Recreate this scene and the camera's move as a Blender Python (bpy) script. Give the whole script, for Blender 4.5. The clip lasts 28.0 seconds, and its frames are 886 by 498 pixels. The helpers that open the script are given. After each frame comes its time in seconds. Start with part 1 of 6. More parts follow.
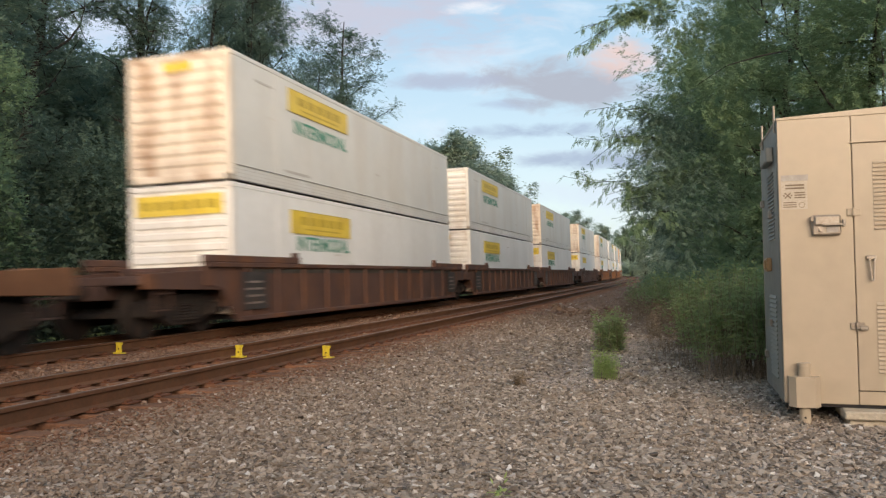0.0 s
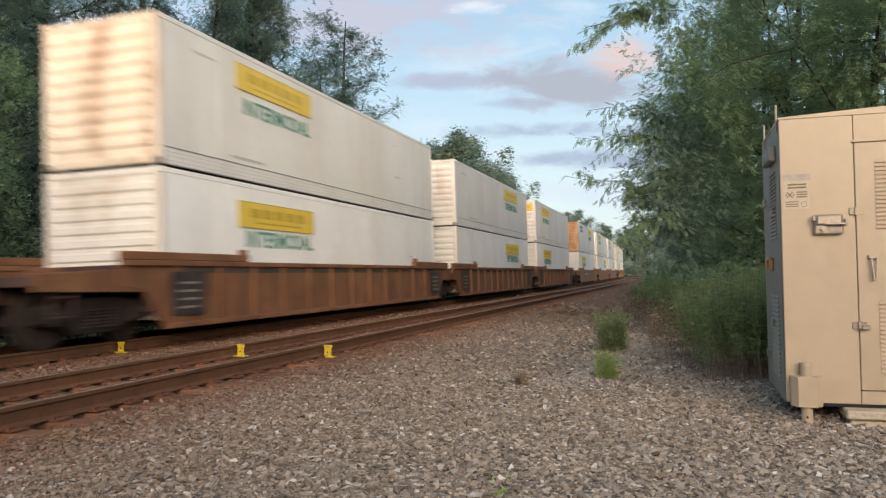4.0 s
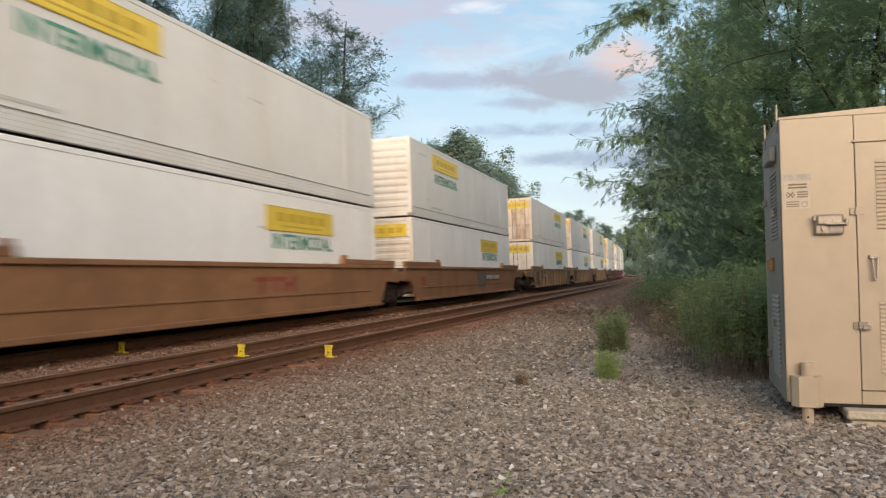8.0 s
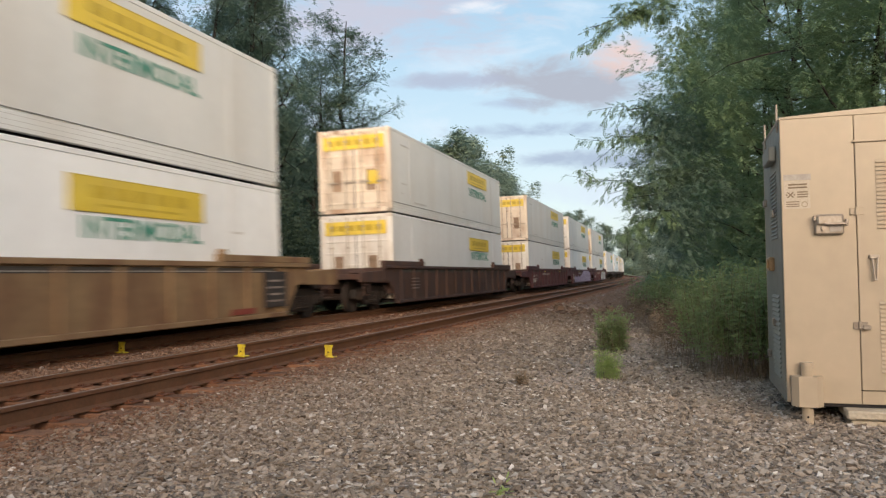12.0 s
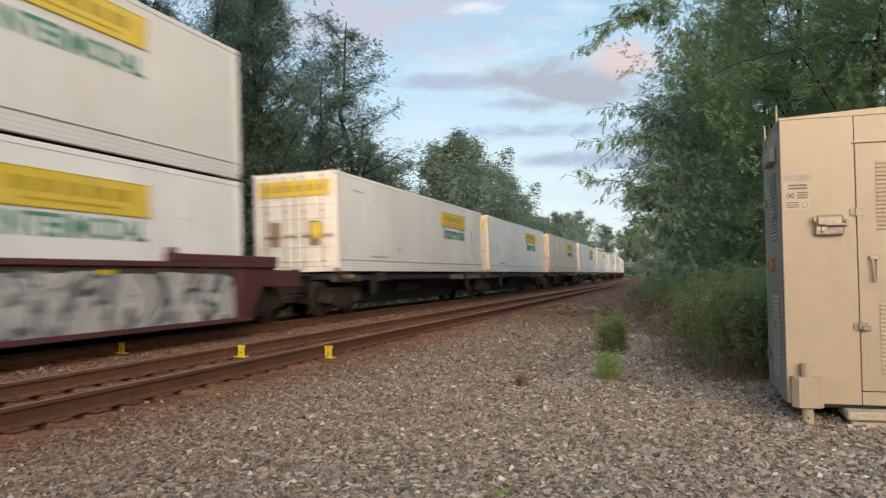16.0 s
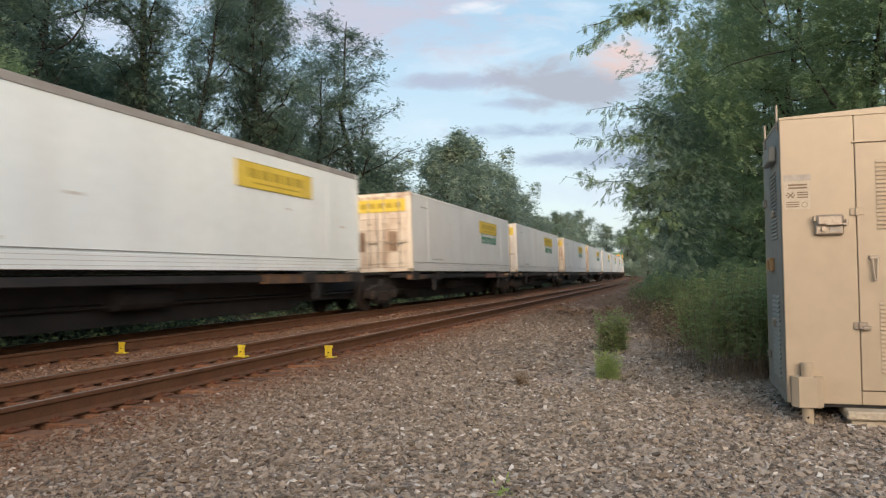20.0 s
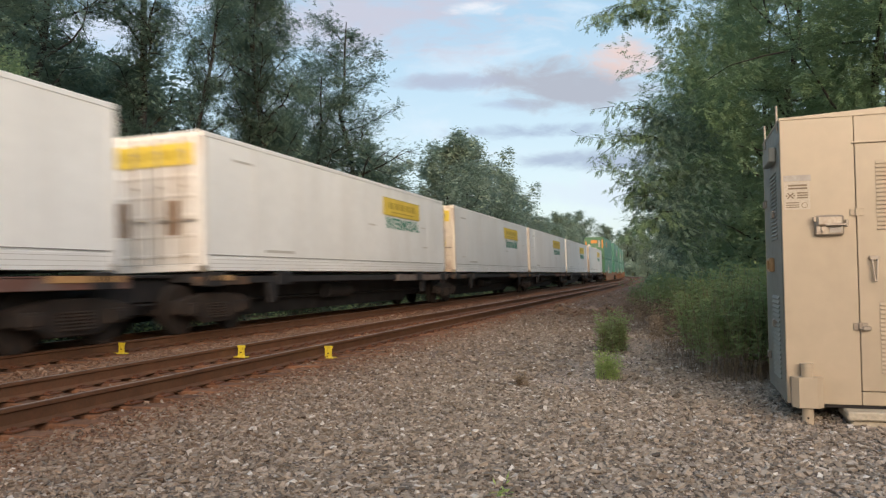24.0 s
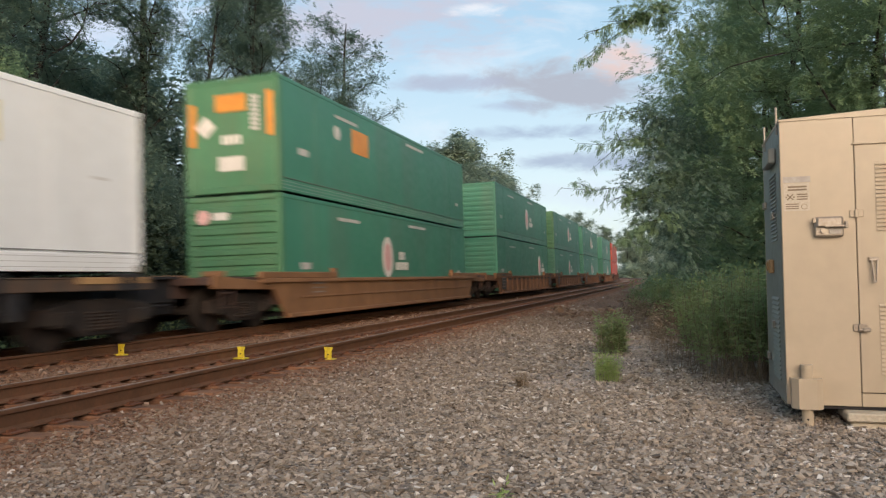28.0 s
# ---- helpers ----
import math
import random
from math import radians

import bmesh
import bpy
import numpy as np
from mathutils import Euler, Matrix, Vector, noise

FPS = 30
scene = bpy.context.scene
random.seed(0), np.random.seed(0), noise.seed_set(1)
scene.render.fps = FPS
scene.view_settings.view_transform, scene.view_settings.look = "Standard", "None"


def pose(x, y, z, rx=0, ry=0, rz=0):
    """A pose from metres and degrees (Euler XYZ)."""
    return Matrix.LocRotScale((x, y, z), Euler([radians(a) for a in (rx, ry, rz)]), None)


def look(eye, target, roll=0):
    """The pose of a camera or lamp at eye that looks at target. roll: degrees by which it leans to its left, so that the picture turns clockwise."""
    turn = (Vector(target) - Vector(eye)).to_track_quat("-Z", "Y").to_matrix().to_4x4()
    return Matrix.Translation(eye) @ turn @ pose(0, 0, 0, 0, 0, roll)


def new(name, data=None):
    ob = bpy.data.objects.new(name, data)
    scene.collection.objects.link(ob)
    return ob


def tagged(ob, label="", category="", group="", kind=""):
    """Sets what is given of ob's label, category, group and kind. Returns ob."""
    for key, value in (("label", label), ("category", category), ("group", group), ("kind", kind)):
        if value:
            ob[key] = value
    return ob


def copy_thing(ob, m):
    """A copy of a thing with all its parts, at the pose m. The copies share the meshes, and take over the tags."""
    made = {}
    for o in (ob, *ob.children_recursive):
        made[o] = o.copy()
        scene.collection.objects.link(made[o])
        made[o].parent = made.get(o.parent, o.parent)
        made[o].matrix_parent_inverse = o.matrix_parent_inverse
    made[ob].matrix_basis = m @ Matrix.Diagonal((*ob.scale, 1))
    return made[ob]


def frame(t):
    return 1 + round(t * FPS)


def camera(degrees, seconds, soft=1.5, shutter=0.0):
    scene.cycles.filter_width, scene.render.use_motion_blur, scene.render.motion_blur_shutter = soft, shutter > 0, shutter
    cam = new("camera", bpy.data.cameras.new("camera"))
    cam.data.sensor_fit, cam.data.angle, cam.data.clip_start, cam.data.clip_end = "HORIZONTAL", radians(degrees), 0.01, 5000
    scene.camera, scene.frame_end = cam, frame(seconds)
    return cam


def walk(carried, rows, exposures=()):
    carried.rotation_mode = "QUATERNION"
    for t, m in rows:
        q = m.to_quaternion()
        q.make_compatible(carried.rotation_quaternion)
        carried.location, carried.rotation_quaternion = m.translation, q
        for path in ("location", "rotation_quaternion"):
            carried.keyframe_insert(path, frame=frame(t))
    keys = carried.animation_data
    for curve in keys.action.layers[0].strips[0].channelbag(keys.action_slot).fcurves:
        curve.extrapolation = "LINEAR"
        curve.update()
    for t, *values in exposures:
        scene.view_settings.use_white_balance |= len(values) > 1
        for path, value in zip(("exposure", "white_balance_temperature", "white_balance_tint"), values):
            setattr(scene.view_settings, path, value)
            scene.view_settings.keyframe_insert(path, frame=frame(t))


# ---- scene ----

# ---- camera: a tripod shot, with small nudges at the start and the end ----
cam = camera(60.24, 28.0, soft=1.3, shutter=0.5)
EYE = (0.0, 0.0, 1.0756)
FOCAL = 1351.4


def aim(dx, dy):
    yaw, pitch = -dx / FOCAL, 0.0348 + dy / FOCAL
    way = (math.sin(yaw) * math.cos(pitch), math.cos(yaw) * math.cos(pitch), math.sin(pitch))
    return look(EYE, tuple(e + 10 * w for e, w in zip(EYE, way)), -0.822)


NUDGES = ((0, -4, 0), (0.5, -2, -0.5), (1, -1.5, -0.5), (2, -1, -1), (3.5, -1, -1), (6, -0.5, -1), (9.5, 0, -1), (12.5, 0, -1), (14.5, 0, 0),
          (18, 0, 0.5), (20, 0, -0.3), (21, 0, -0.5), (23.5, 0, 0.5), (26, 0, 1), (26.5, -0.5, 2.5), (27, -1, 5), (27.5, -1, 4), (28, -0.5, 3))
walk(cam, [(t, aim(dx, dy)) for t, dx, dy in NUDGES], exposures=((0, 0.50), (28, 0.50)))

# ---- world: evening sky with thin cloud, low warm glow from behind the camera ----
HEAD = 17.2  # the tracks' heading, degrees to the right of +Y
SUN_AZ = radians(HEAD + 180 - 24)
SUN_EL = radians(13)
world = bpy.data.worlds.new("evening_sky")
scene.world = world
world.use_nodes = True
wn, wl = world.node_tree.nodes, world.node_tree.links
wn.clear()
sky = wn.new("ShaderNodeTexSky")
sky.sky_type, sky.sun_disc, sky.sun_elevation, sky.sun_rotation = "NISHITA", False, SUN_EL, SUN_AZ
sky.air_density, sky.dust_density, sky.ozone_density = 1.0, 1.2, 1.5
coord = wn.new("ShaderNodeTexCoord")


def wmath(how, a, b=0.0, c=0.0):
    m = wn.new("ShaderNodeMath")
    m.operation = how
    for sock, v in zip(m.inputs, (a, b, c)):
        if isinstance(v, (int, float)):
            sock.default_value = v
        else:
            wl.new(v, sock)
    return m.outputs[0]


def wmix(fac, a, b):
    m = wn.new("ShaderNodeMix")
    m.data_type = "RGBA"
    for sock, v in ((m.inputs["Factor"], fac), (m.inputs["A"], a), (m.inputs["B"], b)):
        if isinstance(v, (int, float)):
            sock.default_value = v
        elif isinstance(v, tuple):
            sock.default_value = (*(AIR * k for k in v), 1)
        else:
            wl.new(v, sock)
    return m.outputs["Result"]


def wsmooth(v, lo, hi, top=1.0):
    r = wn.new("ShaderNodeMapRange")
    r.interpolation_type = "SMOOTHSTEP"
    for key, val in (("From Min", lo), ("From Max", hi), ("To Max", top)):
        r.inputs[key].default_value = val
    wl.new(v, r.inputs["Value"])
    return r.outputs[0]


AIR = 0.92       # how bright the cloud and haze are
axes = wn.new("ShaderNodeSeparateXYZ")
wl.new(coord.outputs["Generated"], axes.inputs[0])
flat = wmath("MAXIMUM", wmath("ABSOLUTE", axes.outputs[1]), 0.15)
across_sky = wmath("DIVIDE", axes.outputs[0], flat)     # sideways, and up, over the way ahead
up_sky = wmath("DIVIDE", axes.outputs[2], flat)
plane = wn.new("ShaderNodeCombineXYZ")
wl.new(across_sky, plane.inputs[0]), wl.new(wmath("MULTIPLY", up_sky, 2.5), plane.inputs[1]), wl.new(axes.outputs[1], plane.inputs[2])


def wisps(scale, detail, rough=0.6):
    n = wn.new("ShaderNodeTexNoise")
    n.inputs["Scale"].default_value, n.inputs["Detail"].default_value, n.inputs["Roughness"].default_value = scale, detail, rough
    n.inputs["Distortion"].default_value = 0.5
    wl.new(plane.outputs[0], n.inputs["Vector"])
    return n.outputs["Fac"]


fray, fine_fray = wisps(7.0, 6), wisps(15.0, 5)


def cloud(below, x, z, wide, high, colour, amount, ragged=1.6):
    """A cloud bank: centre and half size as slopes (sideways, up) over the way ahead, with a frayed edge."""
    dx = wmath("DIVIDE", wmath("SUBTRACT", across_sky, x), wide)
    dz = wmath("DIVIDE", wmath("SUBTRACT", up_sky, z), high)
    r = wmath("ADD", wmath("MULTIPLY", dx, dx), wmath("MULTIPLY", dz, dz))
    body = wmath("SUBTRACT", wmath("MULTIPLY", wmath("ADD", fray, wmath("MULTIPLY", fine_fray, 0.5)), ragged * 2), wmath("ADD", r, ragged * 1.0))
    return wmix(wsmooth(body, -0.2, 1.0, amount), below, colour)


skyscale = wn.new("ShaderNodeVectorMath")
skyscale.operation = "SCALE"
skyscale.inputs["Scale"].default_value = 0.15
wl.new(sky.outputs[0], skyscale.inputs[0])
clear = wmix(wsmooth(up_sky, 0.02, 0.42), (0.60, 0.675, 0.70), (0.36, 0.54, 0.68))
layer = wmix(wsmooth(axes.outputs[1], -0.6, 0.5, 0.75), skyscale.outputs[0], clear)
layer = wmix(wsmooth(fray, 0.48, 0.70, 0.55), layer, (0.62, 0.70, 0.78))
BANKS = (
    (0.16, 0.105, 0.26, 0.020, (0.58, 0.67, 0.75), 0.8), (0.20, 0.150, 0.11, 0.018, (0.34, 0.41, 0.53), 0.9), (0.15, 0.188, 0.15, 0.015, (0.32, 0.39, 0.52), 0.95),
    (0.09, 0.225, 0.06, 0.010, (0.36, 0.42, 0.55), 0.7), (0.185, 0.248, 0.125, 0.040, (0.37, 0.40, 0.47), 1.0, 1.9), (0.00, 0.255, 0.085, 0.014, (0.37, 0.41, 0.52), 0.85),
    (0.250, 0.282, 0.075, 0.030, (0.70, 0.50, 0.44), 0.85, 1.8), (-0.09, 0.345, 0.24, 0.065, (0.47, 0.48, 0.57), 0.95), (0.05, 0.352, 0.05, 0.012, (0.74, 0.76, 0.80), 0.75),
    (-0.42, 0.33, 0.12, 0.06, (0.55, 0.60, 0.72), 0.7), (0.20, 0.42, 0.4, 0.05, (0.55, 0.55, 0.66), 0.7),
)
for bank in BANKS:
    layer = cloud(layer, *bank)
bg = wn.new("ShaderNodeBackground")
bg.inputs["Strength"].default_value = 1.0
wl.new(layer, bg.inputs["Color"])
wo = wn.new("ShaderNodeOutputWorld")
wl.new(bg.outputs[0], wo.inputs["Surface"])

lamp = bpy.data.lights.new("evening_sun", "SUN")
lamp.energy, lamp.angle, lamp.color = 3.7, radians(60), (1.0, 0.755, 0.55)
sun = new("evening_sun", lamp)
sun_from = Vector((math.sin(SUN_AZ) * math.cos(SUN_EL), math.cos(SUN_AZ) * math.cos(SUN_EL), math.sin(SUN_EL)))
sun.matrix_world = look(tuple(sun_from * 60), (0, 0, 0))


# ---- materials ----
def surf(name, c1, c2, scale=3.0, rough=0.6, metal=0.0, bump=0.1, stain=None, amount=0.5, streak=1.0, rnd=0.1, fine=9.0, island=False, seen=(0.46, 0.68), grain=0.13):
    """A paint or stone: two tones in soft patches, fine grain, an optional stain (drawn out downwards by streak) and a tone of its own for each piece."""
    m = bpy.data.materials.new(name)
    m.use_nodes = True
    n, l = m.node_tree.nodes, m.node_tree.links
    p = n["Principled BSDF"]
    tc = n.new("ShaderNodeTexCoord")
    oi = n.new("ShaderNodeObjectInfo")
    geo = n.new("ShaderNodeNewGeometry")
    chance = geo.outputs["Random Per Island"] if island else oi.outputs["Random"]
    off = n.new("ShaderNodeVectorMath")
    off.operation = "MULTIPLY_ADD"
    comb = n.new("ShaderNodeCombineXYZ")
    for k in range(3):
        l.new(oi.outputs["Random"], comb.inputs[k])
    l.new(comb.outputs[0], off.inputs[0])
    off.inputs[1].default_value = (37.0, 53.0, 71.0)
    l.new(tc.outputs["Object"], off.inputs[2])

    def noise(s, d, stretch=1.0):
        vec = off.outputs[0]
        if stretch != 1.0:
            mp = n.new("ShaderNodeMapping")
            mp.inputs["Scale"].default_value = (1, 1, 1 / stretch)
            l.new(vec, mp.inputs["Vector"])
            vec = mp.outputs[0]
        t = n.new("ShaderNodeTexNoise")
        t.inputs["Scale"].default_value, t.inputs["Detail"].default_value = s, d
        l.new(vec, t.inputs["Vector"])
        return t.outputs["Fac"]

    def mix(f, a, b, how="MIX"):
        x = n.new("ShaderNodeMix")
        x.data_type, x.blend_type = "RGBA", how
        for sock, v in ((x.inputs["Factor"], f), (x.inputs["A"], a), (x.inputs["B"], b)):
            if isinstance(v, (int, float)):
                sock.default_value = v
            elif isinstance(v, tuple):
                sock.default_value = (*v, 1)
            else:
                l.new(v, sock)
        return x.outputs["Result"]

    def ramp(v, lo, hi, a=0.0, b=1.0):
        r = n.new("ShaderNodeMapRange")
        for key, val in (("From Min", lo), ("From Max", hi), ("To Min", a), ("To Max", b)):
            r.inputs[key].default_value = val
        l.new(v, r.inputs["Value"])
        return r.outputs[0]

    big, small = noise(scale, 4), noise(scale * fine, 3)
    col = mix(ramp(big, 0.35, 0.65), c1, c2)
    if stain:
        col = mix(ramp(noise(scale * 1.7, 6, streak), *seen, 0.0, amount), col, stain)
    speck = ramp(small, 0.3, 0.7, 1 - grain, 1 + grain)
    tone = ramp(chance, 0.0, 1.0, 1.0 - rnd, 1.0 + rnd)
    both = n.new("ShaderNodeMath")
    both.operation = "MULTIPLY"
    l.new(speck, both.inputs[0]), l.new(tone, both.inputs[1])
    sc = n.new("ShaderNodeVectorMath")
    sc.operation = "SCALE"
    l.new(col, sc.inputs[0]), l.new(both.outputs[0], sc.inputs["Scale"])
    l.new(sc.outputs[0], p.inputs["Base Color"])
    l.new(ramp(small, 0.3, 0.7, max(0.05, rough - 0.08), min(1, rough + 0.08)), p.inputs["Roughness"])
    p.inputs["Metallic"].default_value = metal
    if rough > 0.55 and metal < 0.3:
        p.inputs["Specular IOR Level"].default_value = 0.25
    if bump:
        b = n.new("ShaderNodeBump")
        b.inputs["Strength"].default_value, b.inputs["Distance"].default_value = bump, 0.02
        l.new(small, b.inputs["Height"])
        l.new(b.outputs[0], p.inputs["Normal"])
    return m


def leafy(name, c1, c2, glow=0.35):
    """Leaves: a diffuse face that lets some light through, each clump of its own green."""
    m = bpy.data.materials.new(name)
    m.use_nodes = True
    n, l = m.node_tree.nodes, m.node_tree.links
    p = n["Principled BSDF"]
    geo = n.new("ShaderNodeNewGeometry")
    x = n.new("ShaderNodeMix")
    x.data_type = "RGBA"
    tc = n.new("ShaderNodeTexCoord")
    t = n.new("ShaderNodeTexNoise")
    t.inputs["Scale"].default_value = 0.7
    l.new(tc.outputs["Object"], t.inputs["Vector"])
    s = n.new("ShaderNodeMath")
    s.operation = "MULTIPLY_ADD"
    l.new(geo.outputs["Random Per Island"], s.inputs[0])
    s.inputs[1].default_value = 0.28
    l.new(t.outputs["Fac"], s.inputs[2])
    r = n.new("ShaderNodeMapRange")
    r.inputs["From Min"].default_value, r.inputs["From Max"].default_value = 0.4, 0.92
    l.new(s.outputs[0], r.inputs["Value"])
    l.new(r.outputs[0], x.inputs["Factor"])
    x.inputs["A"].default_value, x.inputs["B"].default_value = (*c1, 1), (*c2, 1)
    l.new(x.outputs["Result"], p.inputs["Base Color"])
    p.inputs["Roughness"].default_value = 0.7
    p.inputs["Specular IOR Level"].default_value = 0.12
    tr = n.new("ShaderNodeBsdfTranslucent")
    thin = n.new("ShaderNodeVectorMath")
    thin.operation = "SCALE"
    thin.inputs["Scale"].default_value = glow * 2
    l.new(x.outputs["Result"], thin.inputs[0]), l.new(thin.outputs[0], tr.inputs["Color"])
    mx = n.new("ShaderNodeAddShader")
    l.new(p.outputs[0], mx.inputs[0]), l.new(tr.outputs[0], mx.inputs[1])
    l.new(mx.outputs[0], n["Material Output"].inputs["Surface"])
    return m


def sprayed(name, fill, fill2, edge, scale, share):
    """Graffiti: flowing strokes of two fills with dark outlines."""
    m = bpy.data.materials.new(name)
    m.use_nodes = True
    n, l = m.node_tree.nodes, m.node_tree.links
    p = n["Principled BSDF"]
    tc = n.new("ShaderNodeTexCoord")
    w = n.new("ShaderNodeTexNoise")
    for key, val in (("Scale", scale), ("Distortion", 1.6), ("Detail", 3.0)):
        w.inputs[key].default_value = val
    l.new(tc.outputs["Object"], w.inputs["Vector"])
    r = n.new("ShaderNodeValToRGB")
    e = r.color_ramp.elements
    r.color_ramp.interpolation = "EASE"
    e[0].position, e[0].color = 0.30, (*fill2, 1)
    e[1].position, e[1].color = 0.72, (*edge, 1)
    for pos, c in ((0.40, fill), (share - 0.02, fill2), (share, edge), (share + 0.035, edge), (share + 0.06, fill), (0.62, fill2)):
        x = e.new(pos)
        x.color = (*c, 1)
    l.new(w.outputs["Fac"], r.inputs[0])
    t = n.new("ShaderNodeTexNoise")
    t.inputs["Scale"].default_value = 2.2
    l.new(tc.outputs["Object"], t.inputs["Vector"])
    mr = n.new("ShaderNodeMapRange")
    mr.inputs["To Min"].default_value, mr.inputs["To Max"].default_value = 0.6, 1.4
    l.new(t.outputs["Fac"], mr.inputs["Value"])
    sc = n.new("ShaderNodeVectorMath")
    sc.operation = "SCALE"
    l.new(r.outputs[0], sc.inputs[0]), l.new(mr.outputs[0], sc.inputs["Scale"])
    l.new(sc.outputs[0], p.inputs["Base Color"])
    p.inputs["Roughness"].default_value = 0.5
    return m


